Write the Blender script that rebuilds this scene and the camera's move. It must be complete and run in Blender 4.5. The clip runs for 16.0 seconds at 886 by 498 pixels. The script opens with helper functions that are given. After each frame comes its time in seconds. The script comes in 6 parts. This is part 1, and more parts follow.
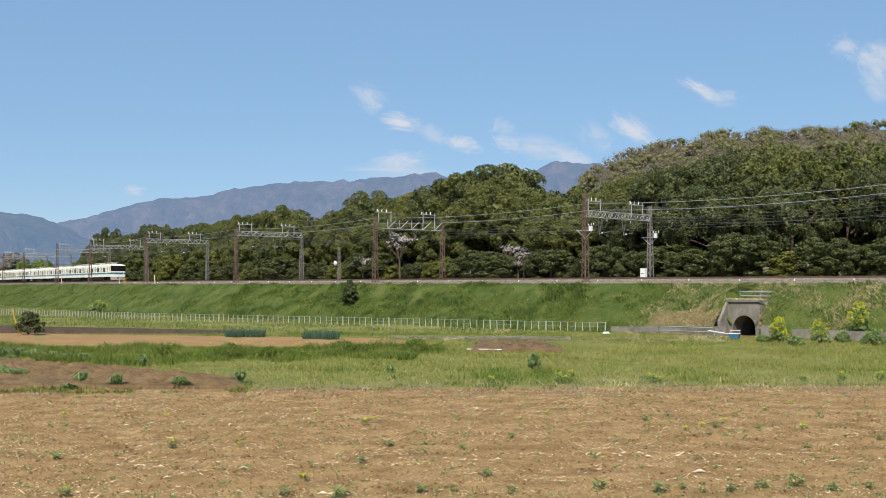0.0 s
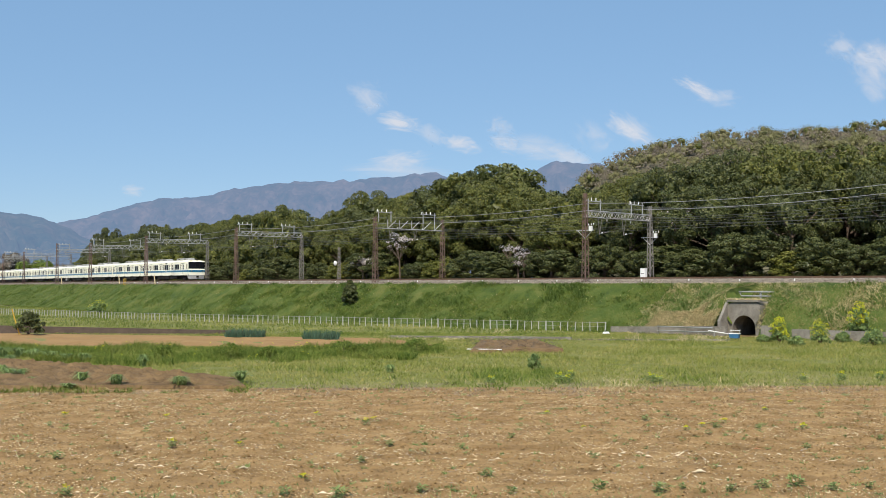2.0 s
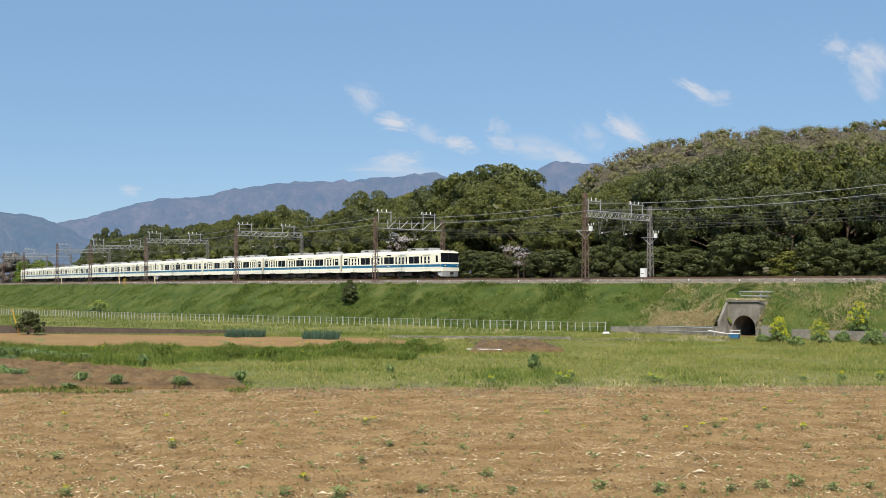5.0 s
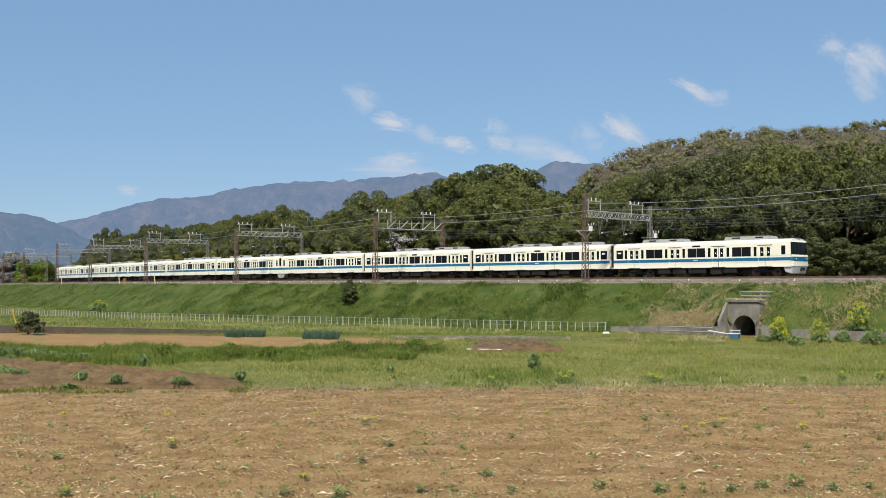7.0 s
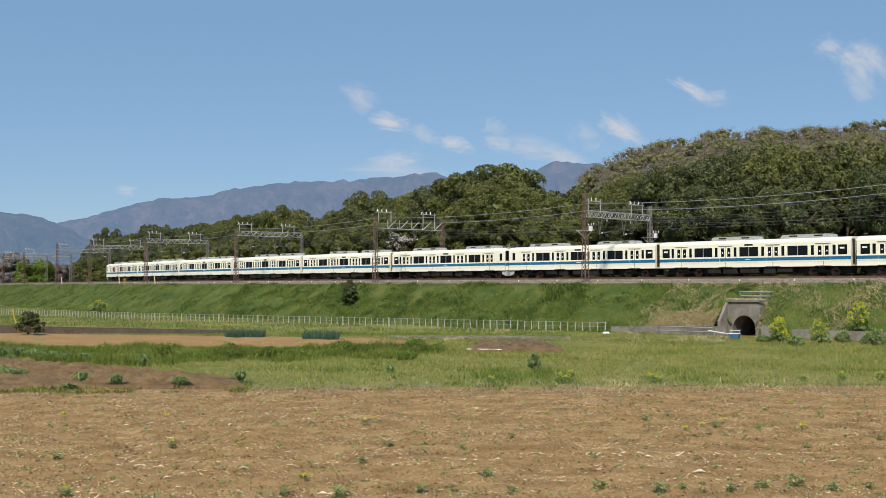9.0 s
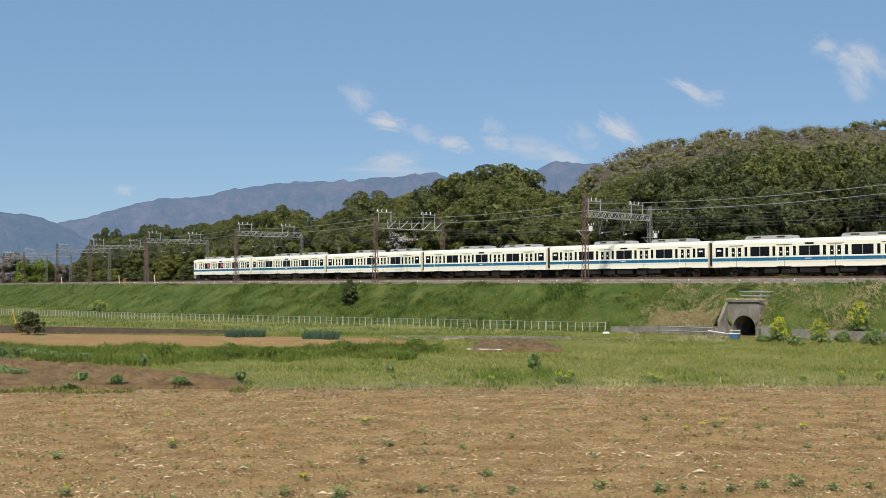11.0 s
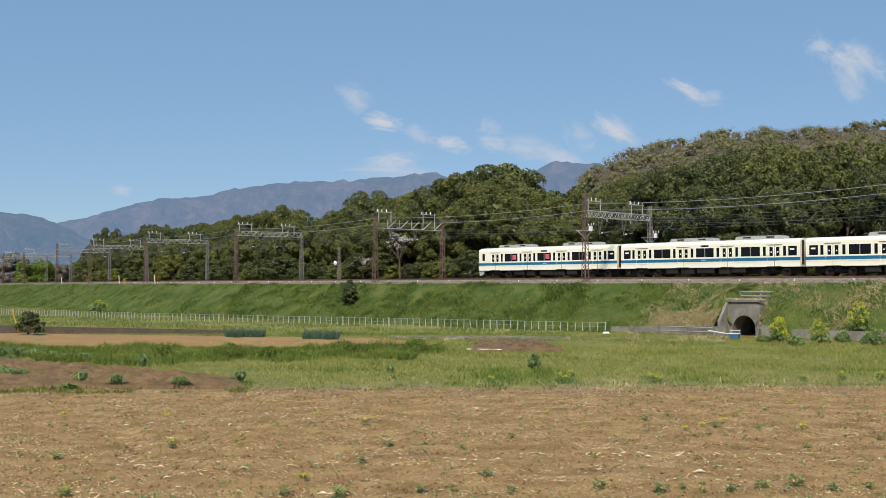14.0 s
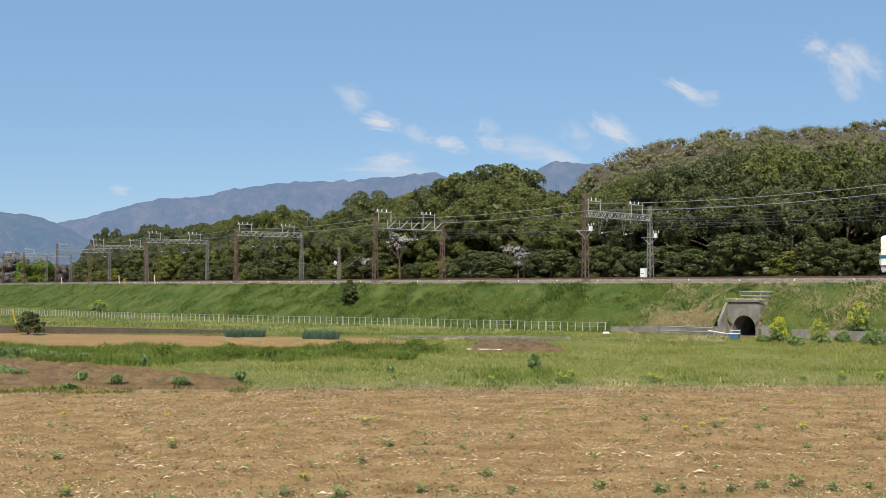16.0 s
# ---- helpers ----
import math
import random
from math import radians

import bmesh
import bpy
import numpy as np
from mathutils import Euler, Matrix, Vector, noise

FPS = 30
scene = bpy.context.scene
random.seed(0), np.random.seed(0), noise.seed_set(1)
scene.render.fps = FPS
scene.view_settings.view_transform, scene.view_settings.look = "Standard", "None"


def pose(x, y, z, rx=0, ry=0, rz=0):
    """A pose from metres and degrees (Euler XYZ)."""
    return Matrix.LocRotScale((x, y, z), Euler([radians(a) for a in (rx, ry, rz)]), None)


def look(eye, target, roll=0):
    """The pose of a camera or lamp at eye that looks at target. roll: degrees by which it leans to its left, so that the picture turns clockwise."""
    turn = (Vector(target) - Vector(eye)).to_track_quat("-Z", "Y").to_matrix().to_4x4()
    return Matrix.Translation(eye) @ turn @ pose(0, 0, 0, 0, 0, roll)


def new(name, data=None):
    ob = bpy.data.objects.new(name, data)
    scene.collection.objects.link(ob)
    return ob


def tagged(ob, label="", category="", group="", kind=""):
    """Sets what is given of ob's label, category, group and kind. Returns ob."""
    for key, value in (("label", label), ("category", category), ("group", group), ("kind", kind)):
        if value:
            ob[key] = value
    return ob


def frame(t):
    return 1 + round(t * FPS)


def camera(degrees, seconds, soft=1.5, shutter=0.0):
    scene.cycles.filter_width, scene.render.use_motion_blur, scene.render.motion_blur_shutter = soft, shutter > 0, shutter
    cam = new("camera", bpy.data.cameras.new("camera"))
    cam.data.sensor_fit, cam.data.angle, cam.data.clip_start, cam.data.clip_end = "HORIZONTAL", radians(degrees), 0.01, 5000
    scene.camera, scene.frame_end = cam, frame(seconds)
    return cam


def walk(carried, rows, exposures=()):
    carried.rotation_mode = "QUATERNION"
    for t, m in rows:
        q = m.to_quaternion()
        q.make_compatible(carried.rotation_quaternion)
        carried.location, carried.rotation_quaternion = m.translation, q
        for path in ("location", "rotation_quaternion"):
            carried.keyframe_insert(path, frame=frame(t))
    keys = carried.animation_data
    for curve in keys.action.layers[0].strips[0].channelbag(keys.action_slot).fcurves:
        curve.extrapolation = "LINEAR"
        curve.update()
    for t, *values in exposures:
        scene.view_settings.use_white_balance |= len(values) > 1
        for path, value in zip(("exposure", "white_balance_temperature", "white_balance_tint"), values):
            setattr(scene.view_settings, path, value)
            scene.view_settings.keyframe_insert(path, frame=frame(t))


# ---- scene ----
# ---------------------------------------------------------------- camera
EYE_H = 4.0
cam = camera(43.79, 16.0, soft=0.8)
EYE = pose(0, 0, EYE_H, 91.9, 0, 0)
walk(cam, [(0, EYE), (16.0, EYE)], exposures=[(0, 0.06), (3.5, 0.05), (7.0, -0.08), (9.0, -0.16), (12.5, -0.16), (15.5, -0.02), (16.0, 0.03)])

# ---------------------------------------------------------------- world and sun
SUN_AZ, SUN_EL = radians(194), radians(50)
world = bpy.data.worlds.new("sky")
scene.world = world
world.use_nodes = True
wn = world.node_tree.nodes
sky = wn.new("ShaderNodeTexSky")
sky.sky_type, sky.sun_disc = "NISHITA", False
sky.sun_elevation, sky.sun_rotation = SUN_EL, SUN_AZ
sky.altitude, sky.air_density, sky.dust_density, sky.ozone_density = 900, 1.0, 0.0, 2.0
wn["Background"].inputs[1].default_value = 0.1
haze = wn.new("ShaderNodeMix")     # even blue spring haze over the clear sky
haze.data_type = "RGBA"
haze.inputs["Factor"].default_value = 0.57
haze.inputs["B"].default_value = (2.55, 4.7, 7.6, 1)
world.node_tree.links.new(sky.outputs[0], haze.inputs["A"])
world.node_tree.links.new(haze.outputs["Result"], wn["Background"].inputs[0])
sun_data = bpy.data.lights.new("sun", "SUN")
sun_data.energy, sun_data.angle, sun_data.color = 5.0, radians(0.5), (1.0, 0.915, 0.79)
sun = new("sun", sun_data)
sun_dir = Vector((math.sin(SUN_AZ) * math.cos(SUN_EL), math.cos(SUN_AZ) * math.cos(SUN_EL), math.sin(SUN_EL)))
sun.matrix_world = look((0, 0, 60), Vector((0, 0, 60)) - sun_dir)

# ---------------------------------------------------------------- the line of the railway
TH = radians(46)
U0, N0 = Vector((-math.cos(TH), math.sin(TH), 0)), Vector((math.sin(TH), math.cos(TH), 0))
NT = 91.65          # distance of the far track's centre line from the eye
RAIL = 4.8          # height of the rail heads above the fields
CURVE_A, CURVE_L, CURVE_K, CURVE_E = 70.0, 20.0, 0.00175, 200.0
LINE = []


def lay_line():
    a, p, ang = -200.0, N0 * NT - U0 * 200.0, 0.0
    while a < 520:
        LINE.append((a, p.copy(), ang))
        k = CURVE_K * (min(max((a - CURVE_A) / CURVE_L, 0), 1) - min(max((a - CURVE_E) / CURVE_L, 0), 1))
        p = p + U0 * math.cos(ang) + N0 * math.sin(ang)
        ang += k
        a += 1.0


lay_line()


def at(a, n=NT, z=0.0):
    """Point at chainage a along the line, n metres out (n = NT on the far track's centre)."""
    i = min(max(int(math.floor(a + 200)), 0), len(LINE) - 2)
    f = a + 200 - i
    p = LINE[i][1].lerp(LINE[i + 1][1], f)
    ang = LINE[i][2] * (1 - f) + LINE[i + 1][2] * f
    nn = N0 * math.cos(ang) - U0 * math.sin(ang)
    q = p + nn * (n - NT)
    return Vector((q.x, q.y, z))


def heading(a):
    """Direction of travel (towards falling chainage) as an angle about z, in degrees."""
    d = at(a - 0.5) - at(a + 0.5)
    return math.degrees(math.atan2(d.y, d.x))


def ray_xy(x, d):
    """Ground place at bearing x from the eye and depth d."""
    return Vector(((x - 784) / 1951.0 * d, d, 0))


# ---------------------------------------------------------------- mesh and material tools
class Geo:
    def __init__(self):
        self.v, self.f = [], []

    def quad(self, *pts):
        n = len(self.v)
        self.v += [tuple(p) for p in pts]
        self.f.append(tuple(range(n, n + len(pts))))

    def box(self, c, s, m=None, taper=1.0, bev=0.0):
        """Box round c of size s; chamfered upright edges with bev."""
        n = len(self.v)
        hx, hy, hz = s[0] / 2, s[1] / 2, s[2] / 2
        if bev:
            b = bev
            ring = [(hx - b, -hy), (hx, -hy + b), (hx, hy - b), (hx - b, hy), (-hx + b, hy), (-hx, hy - b), (-hx, -hy + b), (-hx + b, -hy)]
        else:
            ring = [(hx, -hy), (hx, hy), (-hx, hy), (-hx, -hy)]
        k = len(ring)
        for z, t in ((-hz, 1.0), (hz, taper)):
            for x, y in ring:
                p = Vector((c[0] + x * t, c[1] + y * t, c[2] + z))
                self.v.append(tuple(m @ p if m else p))
        self.f.append(tuple(n + i for i in reversed(range(k))))
        self.f.append(tuple(n + k + i for i in range(k)))
        for i in range(k):
            j = (i + 1) % k
            self.f.append((n + i, n + j, n + k + j, n + k + i))

    def rod(self, p, q, r, r2=None, sides=6):
        p, q = Vector(p), Vector(q)
        r2 = r if r2 is None else r2
        d = (q - p).normalized()
        e = d.orthogonal().normalized()
        g = d.cross(e)
        n = len(self.v)
        for o, rr in ((p, r), (q, r2)):
            for i in range(sides):
                w = 2 * math.pi * (i + 0.5) / sides
                self.v.append(tuple(o + e * rr * math.cos(w) + g * rr * math.sin(w)))
        self.f.append(tuple(n + i for i in reversed(range(sides))))
        self.f.append(tuple(n + sides + i for i in range(sides)))
        for i in range(sides):
            j = (i + 1) % sides
            self.f.append((n + i, n + j, n + sides + j, n + sides + i))

    def surround(self, o, i, y, th):
        """Upright rectangular frame: outer and inner (x0, x1, z0, z1), at depth y, th thick."""
        n = len(self.v)
        for yy in (y - th / 2, y + th / 2):
            for r in (o, i):
                self.v += [(r[0], yy, r[2]), (r[1], yy, r[2]), (r[1], yy, r[3]), (r[0], yy, r[3])]
        for k in range(4):
            j = (k + 1) % 4
            self.f.append((n + k, n + j, n + 4 + j, n + 4 + k))
            self.f.append((n + 8 + j, n + 8 + k, n + 12 + k, n + 12 + j))
            self.f.append((n + j, n + k, n + 8 + k, n + 8 + j))
            self.f.append((n + 4 + k, n + 4 + j, n + 12 + j, n + 12 + k))

    def ball(self, c, r, sq=(1, 1, 1), seg=8, rings=5):
        n = len(self.v)
        for i in range(rings + 1):
            ph = math.pi * i / rings
            for j in range(seg):
                w = 2 * math.pi * j / seg
                self.v.append((c[0] + r * sq[0] * math.sin(ph) * math.cos(w), c[1] + r * sq[1] * math.sin(ph) * math.sin(w), c[2] + r * sq[2] * math.cos(ph)))
        for i in range(rings):
            for j in range(seg):
                k = (j + 1) % seg
                self.f.append((n + i * seg + j, n + (i + 1) * seg + j, n + (i + 1) * seg + k, n + i * seg + k))

    def prism(self, outline, y0, y1):
        """Outline of (x, z) points pushed from y0 to y1."""
        n, k = len(self.v), len(outline)
        for y in (y0, y1):
            self.v += [(x, y, z) for x, z in outline]
        self.f.append(tuple(n + i for i in range(k)))
        self.f.append(tuple(n + k + i for i in reversed(range(k))))
        for i in range(k):
            j = (i + 1) % k
            self.f.append((n + j, n + i, n + k + i, n + k + j))

    def mesh(self, name, mat, smooth=False):
        me = bpy.data.meshes.new(name)
        me.from_pydata(self.v, [], self.f)
        me.validate()
        for m in (mat if isinstance(mat, (list, tuple)) else [mat]):
            me.materials.append(m)
        if smooth:
            me.polygons.foreach_set("use_smooth", [True] * len(me.polygons))
        me.update()
        return me


def part(name, geo, mat, parent=None, label="", smooth=False, kind=""):
    ob = new(name, geo.mesh(name, mat, smooth) if isinstance(geo, Geo) else geo)
    if parent:
        ob.parent = parent
    return tagged(ob, label, kind=kind)


def thing(name, label, category, group="", kind="", m=None):
    ob = new(name)
    ob.empty_display_size = 0.2
    if m is not None:
        ob.matrix_world = m
    return tagged(ob, label, category, group, kind)


def faces_mesh(name, verts, mat):
    """verts: array (k, corners, 3), one face each."""
    verts = np.asarray(verts, dtype=np.float32)
    k, per = verts.shape[:2]
    me = bpy.data.meshes.new(name)
    me.vertices.add(k * per)
    me.vertices.foreach_set("co", np.asarray(verts, dtype=np.float32).ravel())
    me.loops.add(k * per)
    me.loops.foreach_set("vertex_index", np.arange(k * per, dtype=np.int32))
    me.polygons.add(k)
    me.polygons.foreach_set("loop_start", np.arange(0, k * per, per, dtype=np.int32))
    me.polygons.foreach_set("loop_total", np.full(k, per, dtype=np.int32))
    me.materials.append(mat)
    me.update(calc_edges=True)
    return me


def material(name, cols, scale=1.0, rough=0.8, metal=0.0, bump=0.0, bump_scale=None, fine=None, rnd=None, island=0.0, translucent=0.0, spec=0.3, detail=6.0):
    """cols: two or three colours mixed by noise at two scales. rnd: value spread by object; island: by joined piece."""
    m = bpy.data.materials.new(name)
    m.use_nodes = True
    t = m.node_tree
    nd, ln = t.nodes, t.links
    b = nd["Principled BSDF"]
    tc = nd.new("ShaderNodeTexCoord")
    n1 = nd.new("ShaderNodeTexNoise")
    n1.inputs["Scale"].default_value, n1.inputs["Detail"].default_value = scale, detail
    n1.inputs["Roughness"].default_value = 0.65
    ln.new(tc.outputs["Object"], n1.inputs["Vector"])
    n2 = nd.new("ShaderNodeTexNoise")
    n2.inputs["Scale"].default_value, n2.inputs["Detail"].default_value = (fine or scale * 9), 4
    ln.new(tc.outputs["Object"], n2.inputs["Vector"])
    mx = nd.new("ShaderNodeMath")
    mx.operation = "MULTIPLY_ADD"
    mx.inputs[1].default_value = 0.45
    ln.new(n2.outputs["Fac"], mx.inputs[0])
    sc = nd.new("ShaderNodeMath")
    sc.operation = "MULTIPLY_ADD"
    sc.inputs[1].default_value, sc.inputs[2].default_value = 0.9, -0.17
    ln.new(n1.outputs["Fac"], sc.inputs[0])
    ln.new(sc.outputs[0], mx.inputs[2])
    cr = nd.new("ShaderNodeValToRGB")
    el = cr.color_ramp.elements
    lo, hi = 0.32, 0.68
    el[0].position, el[1].position = lo, hi
    el[0].color, el[1].color = (*cols[0], 1), (*cols[-1], 1)
    if len(cols) == 3:
        e = el.new((lo + hi) / 2)
        e.color = (*cols[1], 1)
    ln.new(mx.outputs[0], cr.inputs[0])
    col = cr.outputs[0]
    if rnd or island:
        src = nd.new("ShaderNodeObjectInfo").outputs["Random"] if rnd else nd.new("ShaderNodeNewGeometry").outputs["Random Per Island"]
        amount = rnd or island
        mr = nd.new("ShaderNodeMapRange")
        mr.inputs["To Min"].default_value, mr.inputs["To Max"].default_value = 1 - amount, 1 + amount
        ln.new(src, mr.inputs["Value"])
        hs = nd.new("ShaderNodeHueSaturation")
        ln.new(col, hs.inputs["Color"])
        ln.new(mr.outputs[0], hs.inputs["Value"])
        mh = nd.new("ShaderNodeMapRange")
        mh.inputs["To Min"].default_value, mh.inputs["To Max"].default_value = 0.5 + amount * 0.05, 0.5 - amount * 0.05
        ln.new(src, mh.inputs["Value"])
        ln.new(mh.outputs[0], hs.inputs["Hue"])
        col = hs.outputs[0]
    ln.new(col, b.inputs["Base Color"])
    b.inputs["Roughness"].default_value, b.inputs["Metallic"].default_value = rough, metal
    b.inputs["Specular IOR Level"].default_value = spec
    if bump:
        bp = nd.new("ShaderNodeBump")
        bp.inputs["Strength"].default_value = min(bump * 10, 1.0)
        bp.inputs["Distance"].default_value = bump
        n3 = nd.new("ShaderNodeTexNoise")
        n3.inputs["Scale"].default_value, n3.inputs["Detail"].default_value = bump_scale or scale * 6, 5
        ln.new(tc.outputs["Object"], n3.inputs["Vector"])
        ln.new(n3.outputs["Fac"], bp.inputs["Height"])
        ln.new(bp.outputs[0], b.inputs["Normal"])
    if translucent:
        tr = nd.new("ShaderNodeBsdfTranslucent")
        ln.new(col, tr.inputs["Color"])
        ms = nd.new("ShaderNodeMixShader")
        ms.inputs[0].default_value = translucent
        ln.new(b.outputs[0], ms.inputs[1])
        ln.new(tr.outputs[0], ms.inputs[2])
        ln.new(ms.outputs[0], nd["Material Output"].inputs["Surface"])
    return m


MAT = {
    "soil": material("ploughed_soil", [(0.18, 0.108, 0.042), (0.3, 0.185, 0.075), (0.4, 0.263, 0.117)], 0.9, 0.95, bump=0.06, bump_scale=34, fine=45),
    "soil_far": material("tilled_soil", [(0.26, 0.15, 0.055), (0.35, 0.215, 0.085)], 0.25, 0.95, bump=0.04, bump_scale=5, fine=4),
    "soil_dark": material("dug_soil", [(0.1, 0.062, 0.03), (0.17, 0.108, 0.05), (0.235, 0.15, 0.072)], 1.2, 0.95, bump=0.08, bump_scale=12, fine=16),
    "meadow": material("meadow_ground", [(0.115, 0.13, 0.03), (0.185, 0.192, 0.05), (0.26, 0.22, 0.09)], 0.3, 0.9, bump=0.08, bump_scale=7, fine=5),
    "bank": material("bank_turf", [(0.034, 0.062, 0.009), (0.075, 0.11, 0.017), (0.14, 0.144, 0.037)], 0.5, 0.9, bump=0.1, bump_scale=13, fine=9),
    "ballast": material("ballast", [(0.1, 0.085, 0.065), (0.23, 0.19, 0.145), (0.38, 0.325, 0.255)], 3.5, 0.95, bump=0.08, bump_scale=9, fine=9),
    "blade": material("grass_blade", [(0.088, 0.138, 0.015), (0.143, 0.192, 0.028), (0.212, 0.228, 0.054)], 0.3, 0.7, island=0.35, translucent=0.3, fine=1.9),
    "blade_dark": material("rank_weed_blade", [(0.072, 0.126, 0.021), (0.125, 0.182, 0.038)], 0.4, 0.65, island=0.4, translucent=0.3),
    "blade_belt": material("fresh_belt_blade", [(0.115, 0.185, 0.024), (0.17, 0.235, 0.04), (0.25, 0.28, 0.07)], 0.4, 0.7, island=0.4, translucent=0.4),
    "stone": material("ballast_stone", [(0.12, 0.1, 0.08), (0.3, 0.255, 0.205)], 2.0, 0.95, island=0.5),
    "debris": material("grey_plant_debris", [(0.19, 0.15, 0.11), (0.33, 0.275, 0.21)], 0.6, 0.9, island=0.35),
    "blade_dry": material("dry_grass", [(0.45, 0.37, 0.18), (0.66, 0.56, 0.33)], 0.3, 0.8, island=0.35, translucent=0.25),
    "blade_meadow": material("meadow_blade", [(0.22, 0.262, 0.05), (0.31, 0.32, 0.075), (0.41, 0.37, 0.115)], 0.2, 0.75, island=0.4, translucent=0.35, fine=1.2),
    "leaf": material("evergreen_leaf", [(0.086, 0.099, 0.02), (0.147, 0.157, 0.038)], 0.25, 0.5, island=0.45, translucent=0.15, spec=0.32),
    "leaf_b": material("fresh_leaf", [(0.12, 0.132, 0.022), (0.184, 0.19, 0.04)], 0.25, 0.52, island=0.45, translucent=0.18, spec=0.3),
    "leaf_c": material("dark_leaf", [(0.058, 0.072, 0.02), (0.1, 0.113, 0.033)], 0.25, 0.5, island=0.45, translucent=0.13, spec=0.36),
    "petal": material("cherry_petal", [(0.55, 0.48, 0.47), (0.68, 0.62, 0.61)], 0.5, 0.7, island=0.2, translucent=0.3),
    "rape": material("rape_flower", [(0.7, 0.66, 0.025), (0.82, 0.8, 0.05)], 0.5, 0.7, island=0.15, translucent=0.35),
    "straw": material("maize_straw", [(0.48, 0.37, 0.2), (0.72, 0.6, 0.38)], 0.5, 0.8, island=0.4),
    "husk": material("maize_husk", [(0.6, 0.48, 0.3), (0.8, 0.7, 0.52)], 2.0, 0.8, rnd=0.25),
    "weed": material("weed_leaf", [(0.16, 0.24, 0.075), (0.27, 0.35, 0.13)], 0.5, 0.6, island=0.4, translucent=0.35),
    "clump": material("strap_leaf", [(0.2, 0.29, 0.09), (0.3, 0.38, 0.15)], 0.6, 0.5, island=0.4, translucent=0.3),
    "leek": material("leek_leaf", [(0.06, 0.12, 0.07), (0.1, 0.17, 0.11)], 0.6, 0.5, island=0.3, translucent=0.15),
    "twig": material("bare_twig", [(0.145, 0.122, 0.092), (0.245, 0.208, 0.158)], 0.2, 0.9, island=0.3),
    "scrub": material("scrub_twig", [(0.09, 0.078, 0.062), (0.16, 0.137, 0.112)], 0.2, 0.9, island=0.3),
    "bud": material("budding_leaf", [(0.14, 0.142, 0.058), (0.235, 0.22, 0.1)], 0.05, 0.7, island=0.3, translucent=0.2),
    "plastic_blue": material("faded_blue_plastic", [(0.03, 0.12, 0.25), (0.06, 0.17, 0.32)], 2.0, 0.5),
    "yellow": material("yellow_paint", [(0.5, 0.3, 0.04), (0.62, 0.4, 0.06)], 2.0, 0.6),
    "bark": material("bark", [(0.07, 0.05, 0.035), (0.16, 0.12, 0.09)], 2.0, 0.95, bump=0.03),
    "cream": material("cream_paint", [(0.9, 0.86, 0.68), (0.94, 0.9, 0.74)], 0.5, 0.35, spec=0.45),
    "blue": material("blue_paint", [(0.01, 0.125, 0.24), (0.014, 0.15, 0.28)], 0.6, 0.35, spec=0.45),
    "white": material("white_paint", [(0.78, 0.78, 0.76), (0.84, 0.84, 0.82)], 0.6, 0.4),
    "glass": material("dark_window", [(0.006, 0.007, 0.009), (0.012, 0.013, 0.016)], 0.8, 0.16, spec=0.1),
    "under": material("underframe_grime", [(0.012, 0.011, 0.01), (0.03, 0.026, 0.022)], 1.5, 0.85),
    "under_box": material("equipment_grey", [(0.01, 0.009, 0.008), (0.028, 0.025, 0.022)], 1.2, 0.8),
    "roof_grey": material("roof_grey", [(0.3, 0.3, 0.29), (0.4, 0.4, 0.39)], 1.0, 0.7),
    "roof_dark": material("roof_canvas", [(0.2, 0.2, 0.19), (0.28, 0.28, 0.27)], 1.0, 0.8),
    "rubber": material("gangway_rubber", [(0.02, 0.017, 0.015), (0.09, 0.06, 0.045)], 2.0, 0.9),
    "rust": material("rusty_steel", [(0.12, 0.072, 0.058), (0.2, 0.135, 0.115)], 3.0, 0.8, metal=0.2),
    "steel": material("galvanised_steel", [(0.33, 0.33, 0.32), (0.48, 0.48, 0.46)], 3.0, 0.55, metal=0.5),
    "wire": material("weathered_wire", [(0.06, 0.06, 0.06), (0.1, 0.1, 0.1)], 3.0, 0.6, metal=0.3),
    "wire_pale": material("bright_cable", [(0.2, 0.2, 0.2), (0.3, 0.3, 0.3)], 3.0, 0.6, metal=0.3),
    "skirt": material("skirt_grey", [(0.4, 0.4, 0.4), (0.55, 0.55, 0.54)], 2.0, 0.6),
    "mast_grey": material("dull_mast_steel", [(0.17, 0.155, 0.14), (0.27, 0.25, 0.235)], 3.0, 0.7, metal=0.3),
    "china": material("white_porcelain", [(0.75, 0.75, 0.73), (0.82, 0.82, 0.8)], 3.0, 0.25),
    "concrete": material("old_concrete", [(0.13, 0.115, 0.092), (0.21, 0.19, 0.16), (0.3, 0.275, 0.235)], 1.1, 0.9, bump=0.02, fine=12),
    "pale_concrete": material("pale_concrete", [(0.38, 0.37, 0.34), (0.54, 0.53, 0.5)], 2.0, 0.85),
    "poster": material("pink_poster", [(0.55, 0.08, 0.14), (0.68, 0.14, 0.2)], 6.0, 0.6),
    "wallbrown": material("weathered_board", [(0.07, 0.05, 0.04), (0.13, 0.095, 0.075)], 1.5, 0.9),
    "railsteel": material("rail_steel", [(0.14, 0.08, 0.05), (0.2, 0.13, 0.09)], 3.0, 0.6, metal=0.5),
}


